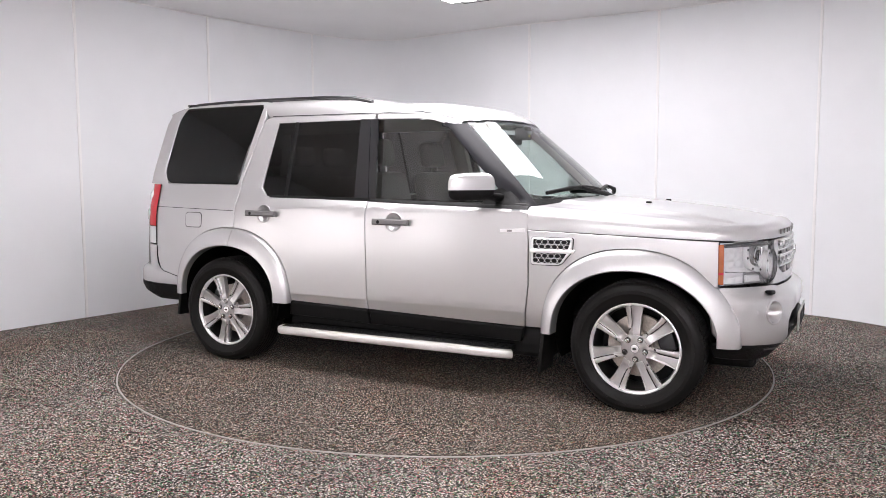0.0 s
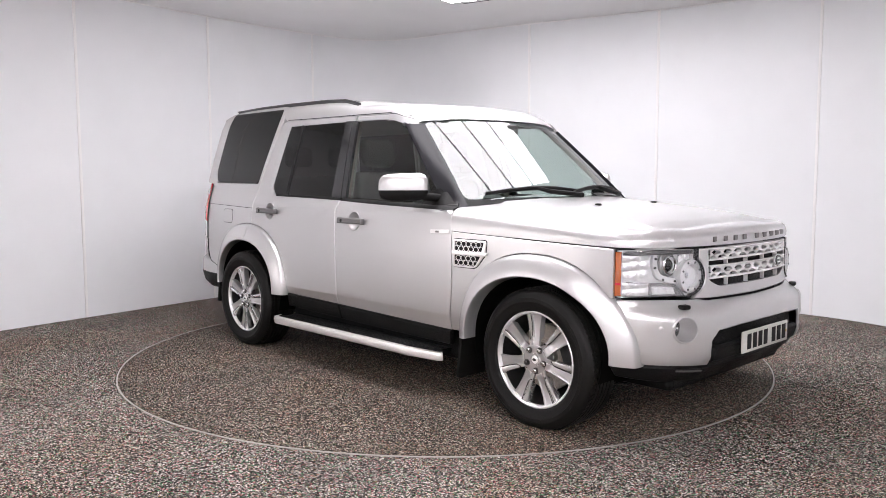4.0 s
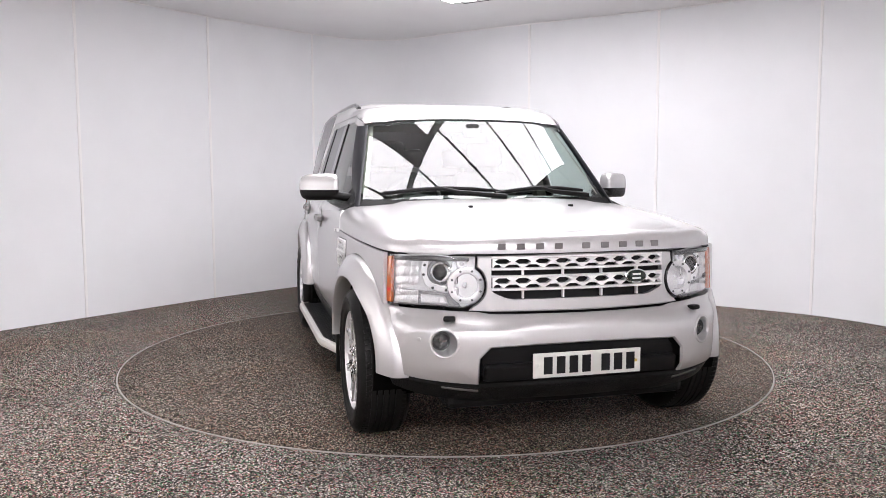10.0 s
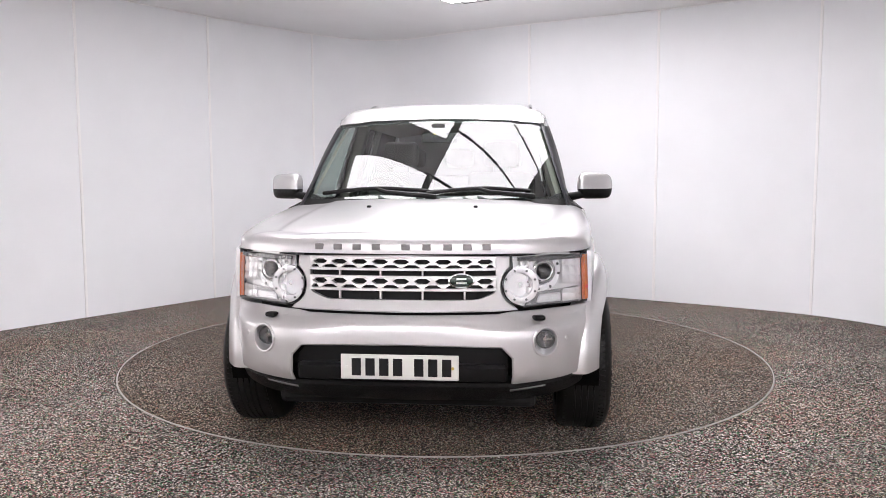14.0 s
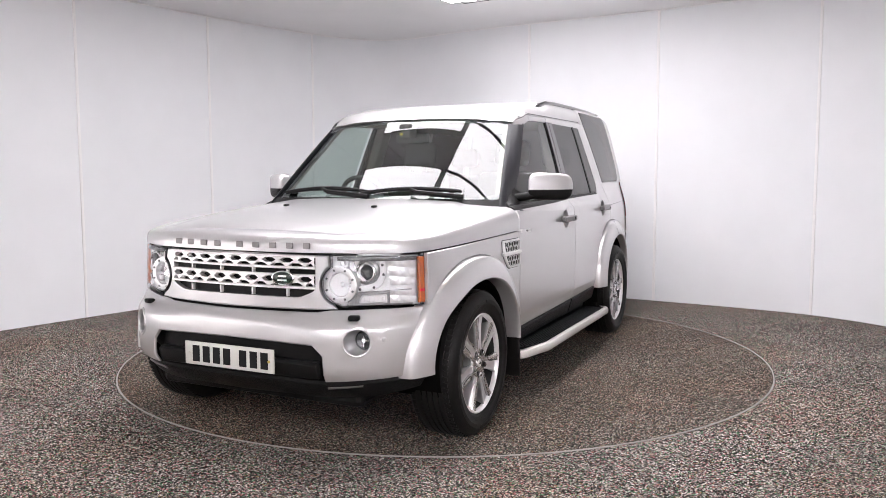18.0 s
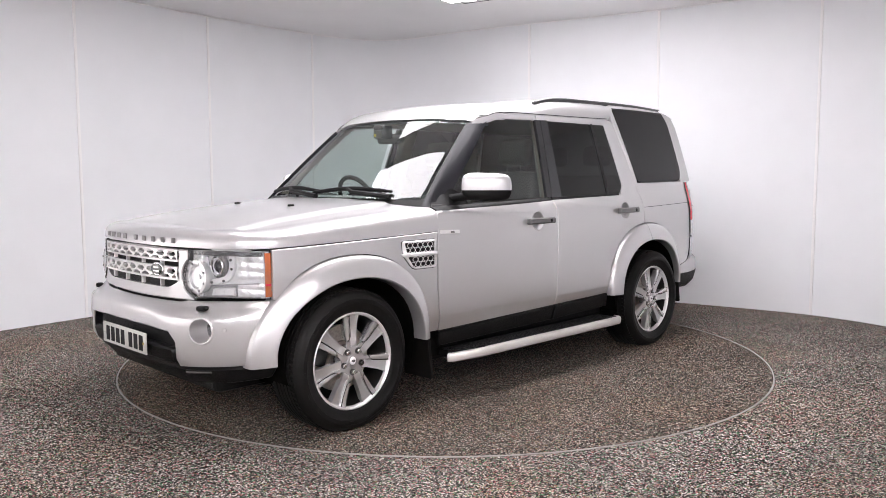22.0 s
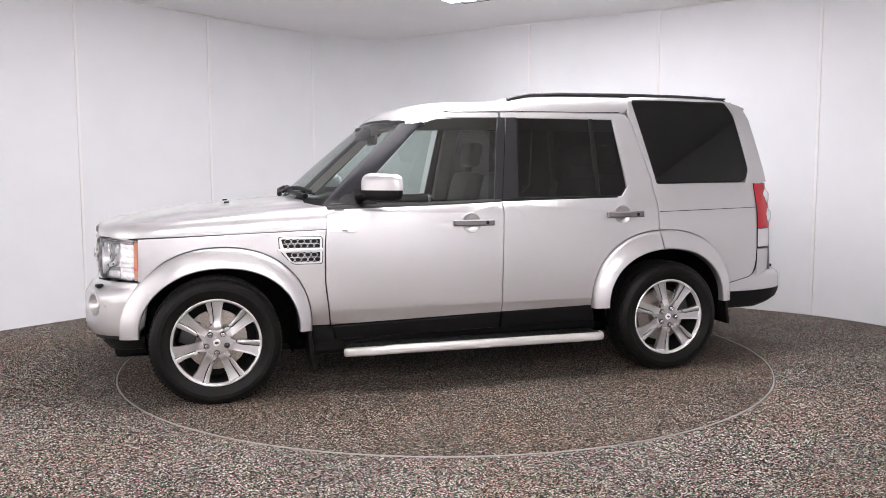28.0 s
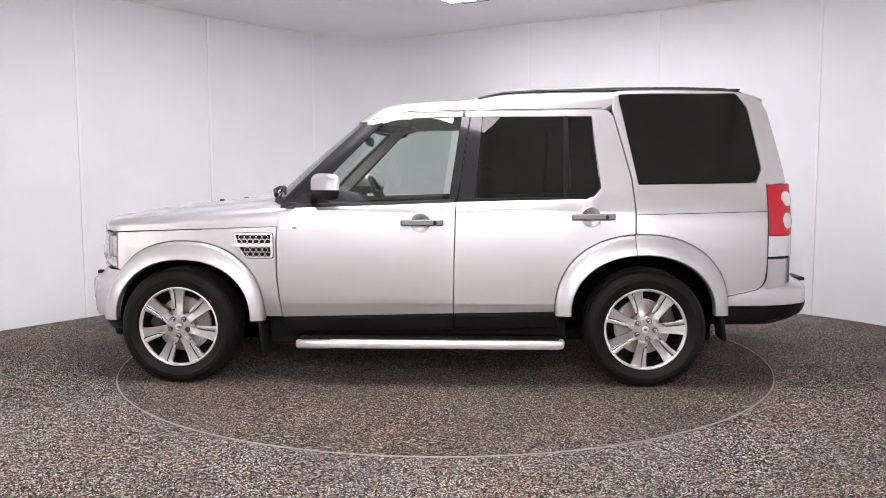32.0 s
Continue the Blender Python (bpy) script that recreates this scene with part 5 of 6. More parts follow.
def build_headlamp(car, sg):
    F = FRONT[sg]
    sy, sx = s_of_y, s_of_x
    cs, cz, r = sy(0.545), 0.800, 0.090
    arc = [(cs + r * math.cos(radians(a)), cz + r * math.sin(radians(a))) for a in range(120, 251, 10)]
    outline = [(sx(1.852), 0.9355), (sy(0.50), 0.9355)] + arc + [(sy(0.56), 0.700), (sx(1.852), 0.700)]
    # the black bowl, set back
    lamp = part("headlamp", plate(outline, F, 0.03, 0.006, 0.05, lift=-0.030), LAMP_BOWL, car, "clear wraparound headlamp")
    rim = bmesh.new()
    inner = inset_line([Vector(p) for p in outline], 0.0055)
    rows = [[F(*p, 0.0) for p in outline], [F(*p, 0.004) for p in inner], [F(*p, -0.028) for p in inner]]
    grid(rim, rows, close_u=True)
    bmesh.ops.recalc_face_normals(rim, faces=rim.faces[:])
    part("headlamp_rim", rim, GLOSS_BLACK, lamp, "black headlamp rim")

    def ring(c, r0, r1, lo, hi, mt, nm, lb, dome=None):
        q = F(*c, 0)
        nr = (F(*c, 0.01) - q).normalized()
        nr = (nr * 0.5 + Vector((0.8, 0, 0))).normalized()
        b = bmesh.new()
        lathe(b, [(r1, lo), (r1, hi), ((r0 + r1) / 2, hi + 0.003), (r0, hi), (r0, lo)], q, nr, 36)
        bmesh.ops.recalc_face_normals(b, faces=b.faces[:])
        part(nm, b, mt, lamp, lb)
        return q, nr

    q, nr = ring((cs, cz), 0.056, 0.082, -0.05, -0.008, LAMP_BOWL, "beam_ring", "pale round beam ring")
    b = bmesh.new()
    lathe(b, [(0.056, -0.008), (0.053, -0.030), (0.040, -0.046), (0.020, -0.056), (0.0005, -0.058)], q, nr, 36)
    part("beam_reflector", b, LAMP_BOWL, lamp, "silver bowl reflector")
    b = bmesh.new()
    cyl(b, q - nr * 0.055, q - nr * 0.030, 0.016, 0.013, 16)
    part("beam_bulb", b, CHROME, lamp, "chrome bulb shield")
    t = nr.orthogonal().normalized()
    for k in range(8):
        d = Matrix.Rotation(2 * math.pi * (k + 0.5) / 8, 3, nr) @ t
        b = bmesh.new()
        cyl(b, q + d * 0.069 - nr * 0.008, q + d * 0.069 - nr * 0.0025, 0.0055, n=8)
        part("beam_bolt", b, GREY_METAL, lamp, "bolt head on the beam ring")
    # bright carrier sweeping from the top round under the projector to the beam
    carrier = rounded([(sy(0.712), 0.912), (sy(0.735), 0.912), (sy(0.742), 0.86, 0.02), (sy(0.722), 0.792, 0.03), (sy(0.665), 0.768, 0.02), (sy(0.585), 0.764), (sy(0.585), 0.790), (sy(0.66), 0.796, 0.02), (sy(0.700), 0.815, 0.02), (sy(0.714), 0.865, 0.02)][::-1])
    part("lamp_carrier", plate(carrier, F, 0.02, 0.004, 0.03, lift=-0.010), CLEAR_LENS, lamp, "pale curved lamp carrier")
    for s, z in ((0.724, 0.888), (0.728, 0.845), (0.690, 0.787), (0.635, 0.779)):
        b = bmesh.new()
        p = F(sy(s), z, -0.010)
        cyl(b, p, F(sy(s), z, -0.0065), 0.0065, n=10)
        part("carrier_bolt", b, GREY_METAL, lamp, "small bolt head")
    q, nr = ring((sy(0.655), 0.856), 0.036, 0.045, -0.05, -0.010, CHROME, "projector_ring", "chrome projector ring")
    b = bmesh.new()
    lathe(b, [(0.046, -0.016), (0.058, -0.022), (0.062, -0.034)], q, nr, 32)
    part("projector_shroud", b, SHROUD_GREY, lamp, "grey projector shroud")
    b = bmesh.new()
    lathe(b, [(0.0005, -0.006), (0.018, -0.009), (0.028, -0.018), (0.030, -0.026), (0.037, -0.03)], q, nr, 32)
    bmesh.ops.recalc_face_normals(b, faces=b.faces[:])
    part("projector_lens", b, GLOSS_BLACK, lamp, "dark glass projector lens")
    ring((sy(0.565), 0.896), 0.010, 0.022, -0.04, -0.014, CLEAR_LENS, "small_ring", "small round lamp ring")
    # bright lower strip between dark bands, faceted cells towards the wing
    part("lower_shade", plate([(sy(0.575), 0.706), (sy(0.590), 0.735), (sy(0.615), 0.764), (sy(0.735), 0.772), (sx(1.905), 0.778), (sx(1.90), 0.706)][::-1], F, 0.01, 0.002, lift=-0.020), SHROUD_GREY, lamp, "grey lower band")
    block = rounded([(sy(0.628), 0.716, 0.006), (sy(0.742), 0.716, 0.006), (sy(0.742), 0.757, 0.012), (sy(0.640), 0.752, 0.012)])
    part("light_strip", plate(block, F, 0.02, 0.005, lift=-0.012), LAMP_BOWL, lamp, "clear daytime light strip")
    for k in range(5):
        a = 0.640 + 0.02 * k
        part("strip_cell", plate([(sy(a), 0.722), (sy(a + 0.014), 0.722), (sy(a + 0.014), 0.748), (sy(a), 0.748)], F, 0.008, 0.003, lift=-0.0105), LAMP_BOWL, lamp, "bright lamp cell")
    for z0, z1 in ((0.714, 0.772), (0.795, 0.905)):
        b = bmesh.new()
        s0, s1 = sy(0.752), sx(1.884)
        rows = []
        for k in range(29):
            v = k / 28
            rows.append([F(s0 + (s1 - s0) * u / 16, z0 + (z1 - z0) * v, -0.020 + 0.005 * abs(math.sin(math.pi * u / 16 * 2.5 + 0.6 * v)) * abs(math.sin(math.pi * v * (1.5 if z0 < 0.75 else 2.5) + 0.9 * u / 16))) for u in range(17)])
        grid(b, rows)
        bmesh.ops.recalc_face_normals(b, faces=b.faces[:])
        part("side_cell", b, LAMP_BOWL, lamp, "bright lumpy side reflector", 60)
    b = plate(rounded([(sy(0.585), 0.806, 0.01), (sy(0.615), 0.800, 0.01), (sy(0.615), 0.905, 0.01), (sy(0.590), 0.905, 0.01)]), F, 0.01, 0.003, lift=-0.016)
    part("inner_reflector", b, CHROME, lamp, "bright inner reflector")
    part("indicator", plate([(sx(1.878), 0.712), (sx(1.849), 0.712), (sx(1.849), 0.922), (sx(1.878), 0.922)], F, 0.02, 0.003, lift=0.0055), AMBER, lamp, "amber indicator strip")
    part("indicator_break", plate([(sx(1.877), 0.764), (sx(1.851), 0.764), (sx(1.851), 0.776), (sx(1.877), 0.776)], F, 0.004, 0.001, lift=0.0062), RED_LENS, lamp, "darker bar in the indicator")
    part("upper_shade", plate([(sx(1.885), 0.906), (sx(1.885), 0.925), (sy(0.535), 0.925), (sy(0.535), 0.908)], F, 0.01, 0.002, lift=-0.004), GREY_BAND, lamp, "dark upper band")
    part("headlamp_lens", plate(inset_line([Vector(p) for p in outline], 0.006), F, 0.003, 0.001, 0.05, lift=0.003), LENS_GLASS, lamp, "clear headlamp lens")


# ---- car: rear, sills, running gear ----
def build_tail(car):
    bm = bmesh.new()
    rows = []
    zs = [0.52, 0.70, 0.90, 1.05, 1.20, 1.32, 1.45, 1.58, 1.70, 1.76, 1.80]
    xs = [-2.40, -2.39, -2.38, -2.372, -2.352, -2.332, -2.305, -2.270, -2.23, -2.20, -2.16]
    for x, z in zip(xs, zs):
        ye = max(0.3, side_half(max(x + 0.06, -2.3), z) - 0.035)
        rows.append([V(x + 0.05 * abs(k / 8 - 1) ** 6, ye * (k / 8 - 1), z) for k in range(17)])
    grid(bm, rows)
    bmesh.ops.recalc_face_normals(bm, faces=bm.faces[:])
    if sum(f.normal.x for f in bm.faces) > 0:
        bmesh.ops.reverse_faces(bm, faces=bm.faces[:])
    part("tailgate", bm, SILVER, car, "silver tailgate")
    # rear bumper
    plan = spline_line([(-1.945, 0.868), (-2.10, 0.860), (-2.24, 0.845), (-2.365, 0.814), (-2.455, 0.745), (-2.505, 0.6), (-2.525, 0.3), (-2.528, 0.0)], 5)
    plan = plan + [Vector((p.x, -p.y)) for p in plan[:-1][::-1]]
    for z, mt, nm, lb, cols in ((0, SILVER, "rear_bumper", "silver rear bumper", ((0.50, 0.0, 0.008), (0.50, 0.0, 0.0), (0.53, 0.0, 0.0), (0.58, 0.0, 0.0), (0.60, 0.010, 0.004), (0.615, 0.030, 0.006), (0.635, 0.085, 0.009), (0.66, 0.125, 0.012), (0.71, 0.145, 0.016), (0.77, 0.165, 0.022))),
                                (1, BLACK_PLASTIC, "rear_valance", "black rear valance", ((0.42, 0.16, 0.10), (0.415, 0.06, 0.03), (0.44, 0.02, 0.008), (0.47, 0.0, 0.004), (0.497, -0.003, -0.003), (0.497, 0.03, 0.03)))):
        bm = bmesh.new()
        rows = []
        for p in plan:
            wr = min(1, max(0, (-p.x - 2.2) / 0.3))
            c = Vector((min(p.x + max(0.0, -2.05 - p.x) * 1.4, -1.9), 0))
            d = (c - p).normalized()
            row = []
            for zz, ir, isd in cols:
                k = ir * wr + isd * (1 - wr)
                zz2 = zz - (0.012 + (0.035 if z and zz < 0.45 else 0)) * (1 - wr)
                row.append(V(p.x + d.x * k, p.y + d.y * k, zz2))
            rows.append(row)
        grid(bm, rows)
        bmesh.ops.recalc_face_normals(bm, faces=bm.faces[:])
        cc = Vector((-1.6, 0, 0.5)) + OFF
        if sum(f.normal.dot(f.calc_center_median() - cc) for f in bm.faces) < 0:
            bmesh.ops.reverse_faces(bm, faces=bm.faces[:])
        part(nm, bm, mt, car, lb)
    b = bmesh.new()
    box(b, -2.515, -2.36, -0.60, 0.60, 0.612, 0.634, 0.006, 2)
    bmesh.ops.translate(b, vec=OFF, verts=b.verts[:])
    part("bumper_tread", b, BLACK_PLASTIC, car, "ribbed black bumper tread")


def build_sides(car, sg):
    # black sill behind the step
    b = bmesh.new()
    y0, y1 = sorted((sg * 0.70, sg * 0.800))
    box(b, -0.98, 0.90, y0, y1, 0.24, 0.40, 0.02, 2)
    bmesh.ops.translate(b, vec=OFF, verts=b.verts[:])
    part("sill", b, BLACK_PLASTIC, car, "black sill")
    # running board
    step = part("running_board", step_board(sg), BLACK_PLASTIC, car, "black running board with bright edge")
    rows = []
    b = bmesh.new()
    pts = [(0.702, 0.885), (0.690, 0.908), (0.50, 0.993), (0.47, 1.0), (-0.90, 1.0), (-0.93, 0.985), (-0.94, 0.94)]
    drop = (0.024, 0.022, 0.004, 0, 0, 0, 0)
    rows = []
    for i, (x, y) in enumerate(pts):
        a, c = Vector(pts[max(i - 1, 0)]), Vector(pts[min(i + 1, len(pts) - 1)])
        d = (c - a).normalized()
        n = Vector((d.y, -d.x))
        if n.y < 0:
            n = -n
        rows.append([V(x + n.x * k, sg * (y + n.y * k), z - drop[i]) for k, z in ((-0.012, 0.236), (0.006, 0.237), (0.014, 0.244), (0.017, 0.268), (0.012, 0.284), (0.0, 0.290), (-0.016, 0.288))])
    grid(b, rows)
    bmesh.ops.recalc_face_normals(b, faces=b.faces[:])
    part("step_trim", b, STEP_METAL, step, "bright metal edge of the running board")
    for k in range(9):
        b = bmesh.new()
        y = 0.841 + 0.017 * k
        xf = 0.70 - 0.26 * max(0, (y - 0.89) / 0.1)
        ya, yb = sorted((sg * y, sg * (y + 0.008)))
        box(b, -0.90, xf - 0.03, ya, yb, 0.278, 0.285, 0.002, 1)
        bmesh.ops.translate(b, vec=OFF, verts=b.verts[:])
        part("tread_rib", b, BLACK_PLASTIC, step, "black rubber tread rib")
    # mud flaps
    for x, z0, z1, w in ((0.93, 0.16, 0.44, 0.22), (-1.90, 0.27, 0.50, 0.17)):
        b = bmesh.new()
        y0, y1 = sorted((sg * 0.74, sg * (0.74 + w)))
        box(b, x - 0.012, x + 0.012, y0, y1, z0, z1, 0.01, 2, Matrix.Translation((x, 0, z1)) @ Matrix.Rotation(radians(8 if x < 0 else 6), 4, "Y") @ Matrix.Translation((-x, 0, -z1)))
        bmesh.ops.translate(b, vec=OFF, verts=b.verts[:])
        part("mud_flap", b, RUBBER, car, "black rubber mud flap")


def step_board(sg):
    bm = bmesh.new()
    pts = [(0.695, 0.80), (0.695, 0.88), (0.50, 0.985), (0.47, 0.995), (-0.90, 0.995), (-0.935, 0.96), (-0.94, 0.80)]
    up = [bm.verts.new(V(x, sg * y, 0.279)) for x, y in pts]
    dn = [bm.verts.new(V(x, sg * y, 0.240)) for x, y in pts]
    n = len(pts)
    bm.faces.new(up)
    bm.faces.new(dn[::-1])
    for i in range(n):
        bm.faces.new((dn[i], dn[(i + 1) % n], up[(i + 1) % n], up[i]))
    bmesh.ops.recalc_face_normals(bm, faces=bm.faces[:])
    return bm


HUB_Z = 0.352
TYRE_R = 0.367


def build_wheel(car, x, sg, turn):
    c = V(x, sg * 0.835, HUB_Z)
    ax = (0, sg, 0)
    b = bmesh.new()
    w = 0.128
    prof = [(0.248, -w + 0.02), (0.262, -w + 0.004), (0.30, -w - 0.002), (0.335, -w + 0.004), (0.355, -w + 0.022), (0.3635, -w + 0.045)]
    for k in range(5):
        a = -w + 0.055 + k * (2 * w - 0.11) / 5
        e = a + (2 * w - 0.11) / 5
        prof += [(TYRE_R, a + 0.004), (TYRE_R, e - 0.004), (TYRE_R - 0.008, e - 0.003), (TYRE_R - 0.008, e + 0.003)]
    prof += [(0.3635, w - 0.045), (0.355, w - 0.022), (0.335, w - 0.004), (0.322, w - 0.0005), (0.320, w + 0.0015), (0.300, w + 0.002), (0.298, w), (0.270, w - 0.004), (0.256, w - 0.010), (0.249, w - 0.02)]
    lathe(b, prof, c, ax, 96)
    bmesh.ops.recalc_face_normals(b, faces=b.faces[:])
    for v in b.verts:  # the tread flattens on the ground
        if v.co.z < 0.002:
            v.co.z = 0.002
    wheel = part("wheel", b, RUBBER, car, "seven-spoke alloy wheel with a black tyre")
    # tread blocks
    b = bmesh.new()
    for k in range(84):
        a = 2 * math.pi * k / 84
        d = Vector((math.cos(a), 0, math.sin(a)))
        if c.z + d.z * (TYRE_R + 0.002) < 0.004:
            continue
        for off, sk in ((-0.078, 0.012), (0.078, -0.012)):
            p = c + d * (TYRE_R - 0.004) + Vector((0, off, 0))
            m = Matrix.Translation(p) @ Matrix.Rotation(-a, 4, "Y") @ Matrix.Rotation(sk * 18, 4, "X")
            box(b, -0.005, 0.0015, -0.018, 0.018, -0.009, 0.009, 0, 2, m)
    tagged(part("tread", b, RUBBER, wheel, "tyre tread blocks", 0), kind="stuff")
    # raised bars for the sidewall lettering
    for k in range(18):
        if k % 9 in (4, 8):
            continue
        a = 2 * math.pi * k / 18 + radians(turn)
        d, e = Vector((math.cos(a), 0, math.sin(a))), Vector((-math.sin(a), 0, math.cos(a)))
        m = Matrix.Translation(c + d * 0.311 + Vector((0, sg * (w + 0.001), 0))) @ Matrix((( d.x, e.x, 0, 0), (0, 0, 1, 0), (d.z, e.z, 0, 0), (0, 0, 0, 1)))
        b = bmesh.new()
        box(b, -0.008, 0.008, -0.013, 0.013, -0.0025, 0.0025, 0, 1, m)
        bmesh.ops.recalc_face_normals(b, faces=b.faces[:])
        part("sidewall_bar", b, RUBBER, wheel, "raised rubber bar on the tyre wall", 0)
    # rim barrel and lip
    b = bmesh.new()
    lathe(b, [(0.2335, 0.085), (0.234, 0.099), (0.238, 0.108), (0.244, 0.113), (0.250, 0.110), (0.254, 0.100), (0.248, 0.094)], c, ax, 80)
    bmesh.ops.recalc_face_normals(b, faces=b.faces[:])
    part("rim", b, ALLOY, wheel, "bright alloy rim lip")
    # the barrel's dark colour carries the shade behind the spokes
    b = bmesh.new()
    lathe(b, [(0.230, -0.10), (0.224, 0.05), (0.2335, 0.088)], c, ax, 64)
    bmesh.ops.recalc_face_normals(b, faces=b.faces[:])
    part("rim_barrel", b, WHEEL_SHADE, wheel, "inner rim barrel, darkened as the shade behind the spokes")
    # brake disc and hub behind
    b = bmesh.new()
    lathe(b, [(0.0005, 0.025), (0.09, 0.025), (0.092, 0.005), (0.172, 0.005), (0.172, -0.02)], c, ax, 56)
    bmesh.ops.recalc_face_normals(b, faces=b.faces[:])
    part("brake_disc", b, DISC_STEEL, wheel, "worn tan-grey steel brake disc")
    # black disc added across the back to keep the openings dark
    b = bmesh.new()
    lathe(b, [(0.229, -0.09), (0.0005, -0.09)], c, ax, 40)
    part("wheel_back", b, BLACK_PLASTIC, wheel, "dark disc added behind the spokes")
    b = bmesh.new()
    box(b, -0.07, 0.07, -0.03, 0.04, 0.11, 0.20, 0.012, 2, Matrix.Translation(c) @ Matrix.Rotation(radians(70 if x > 0 else -70), 4, "Y"))
    part("caliper", b, GREY_METAL, wheel, "grey brake caliper")
    # spokes: each a broad tapered arm with a groove down the middle
    prof = [(0.050, 0.030, 0.098), (0.078, 0.033, 0.1005), (0.092, 0.0325, 0.101), (0.103, 0.033, 0.101), (0.116, 0.034, 0.101), (0.15, 0.038, 0.101), (0.19, 0.0435, 0.101), (0.218, 0.050, 0.102), (0.238, 0.058, 0.106)]
    for k in range(7):
        a = radians(turn + 360 * k / 7)
        spoke = None
        for nm, mt, lb, section in (("spoke", SPOKE_ALLOY, "bright stepped spoke", ((0.26, -0.013), (0.285, -0.001), (0.34, 0.0), (0.62, 0.002), (0.88, 0.0), (0.97, -0.010), (0.80, -0.045))),
                                    ("spoke_pocket", SPOKE_GREY, "grey recessed face of the spoke", ((-0.80, -0.045), (-0.97, -0.012), (-0.93, -0.002), (-0.82, -0.003), (-0.74, -0.009), (0.1, -0.012), (0.26, -0.013)))):
            b = bmesh.new()
            rows = []
            for r, hw, y in prof:
                step = min(1, max(0, (r - 0.092) / 0.022))
                row = []
                for u, dy in section:
                    if dy > -0.05:
                        dy *= step if abs(u) < 0.95 else 1
                    p = Matrix.Rotation(-a, 3, "Y") @ Vector((r, 0, -sg * u * hw))
                    row.append(c + Vector((p.x, sg * (y + dy), p.z)))
                rows.append(row)
            grid(b, rows)
            bmesh.ops.recalc_face_normals(b, faces=b.faces[:])
            if sum(f.normal.y * sg for f in b.faces) < 0:
                bmesh.ops.reverse_faces(b, faces=b.faces[:])
            part(nm, b, mt, wheel, lb)
        # dark strip painting the step's shadow line down the spoke, jogging to its edge near the hub
        b = bmesh.new()
        rows = []
        for (r, u), wide in zip(((0.236, 0.27), (0.19, 0.27), (0.15, 0.27), (0.124, 0.31), (0.108, 0.60), (0.104, 0.90)), (0.0026, 0.0026, 0.0026, 0.003, 0.004, 0.004)):
            hw, y = interp(r, [q[0] for q in prof], [q[1] for q in prof]), interp(r, [q[0] for q in prof], [q[2] for q in prof])
            row = []
            for k2 in (-1, 1):
                p = Matrix.Rotation(-a, 3, "Y") @ Vector((r - (wide * k2 if u > 0.5 else 0), 0, -sg * (u * hw + (wide * k2 if u < 0.5 else 0))))
                row.append(c + Vector((p.x, sg * (y + 0.0022), p.z)))
            rows.append(row)
        grid(b, rows)
        bmesh.ops.solidify(b, geom=b.faces[:], thickness=0.0015)
        bmesh.ops.recalc_face_normals(b, faces=b.faces[:])
        part("spoke_groove", b, NUT_GREY, wheel, "dark strip painting the shadow of the spoke's step")
    b = bmesh.new()
    lathe(b, [(0.0005, 0.103), (0.030, 0.103), (0.031, 0.099), (0.050, 0.0985), (0.072, 0.1005), (0.079, 0.0985), (0.083, 0.088), (0.083, 0.05)], c, ax, 48)
    bmesh.ops.recalc_face_normals(b, faces=b.faces[:])
    part("hub", b, SPOKE_ALLOY, wheel, "silver wheel hub")
    b = bmesh.new()
    lathe(b, [(0.0005, 0.108), (0.017, 0.107), (0.021, 0.103)], c, ax, 32)
    bmesh.ops.recalc_face_normals(b, faces=b.faces[:])
    part("centre_cap", b, ALLOY, wheel, "silver centre cap")
    b = bmesh.new()
    lathe(b, [(0.0005, 0.1095), (0.011, 0.1090), (0.012, 0.106)], (0, 0, 0), (0, sg, 0), 24)
    for v in b.verts:
        v.co.z *= 0.62
        v.co += c
    bmesh.ops.recalc_face_normals(b, faces=b.faces[:])
    part("cap_oval", b, GREY_METAL, wheel, "small dark oval on the cap")
    for k in range(5):
        a = radians(turn + 18 + 72 * k)
        p = c + Vector((0.058 * math.cos(a), sg * 0.095, 0.058 * math.sin(a)))
        b = bmesh.new()
        # flat dark disc in place of the recess's shade
        cyl(b, p, p + Vector((0, sg * 0.0070, 0)), 0.0172, 0.0168, 16)
        part("nut_recess", b, WHEEL_SHADE, wheel, "dark disc painting the shade of the nut's recess")
        b = bmesh.new()
        cyl(b, p, p + Vector((0, sg * 0.018, 0)), 0.0140, 0.0120, 6)
        cyl(b, p + Vector((0, sg * 0.018, 0)), p + Vector((0, sg * 0.021, 0)), 0.0105, 0.007, 10)
        part("wheel_nut", b, NUT_GREY if k == 2 and x > 0 else CHROME, wheel, "dark locking wheel nut" if k == 2 and x > 0 else "chrome wheel nut")


# ---- car: interior ----
def cushion(bm, x0, x1, y0, y1, z0, z1, bevel, tilt=0.0, pivot=None):
    m = None
    if tilt:
        m = Matrix.Translation(pivot) @ Matrix.Rotation(radians(tilt), 4, "Y") @ Matrix.Translation(-Vector(pivot))
    box(bm, x0, x1, y0, y1, z0, z1, bevel, 4, m)
    return bm


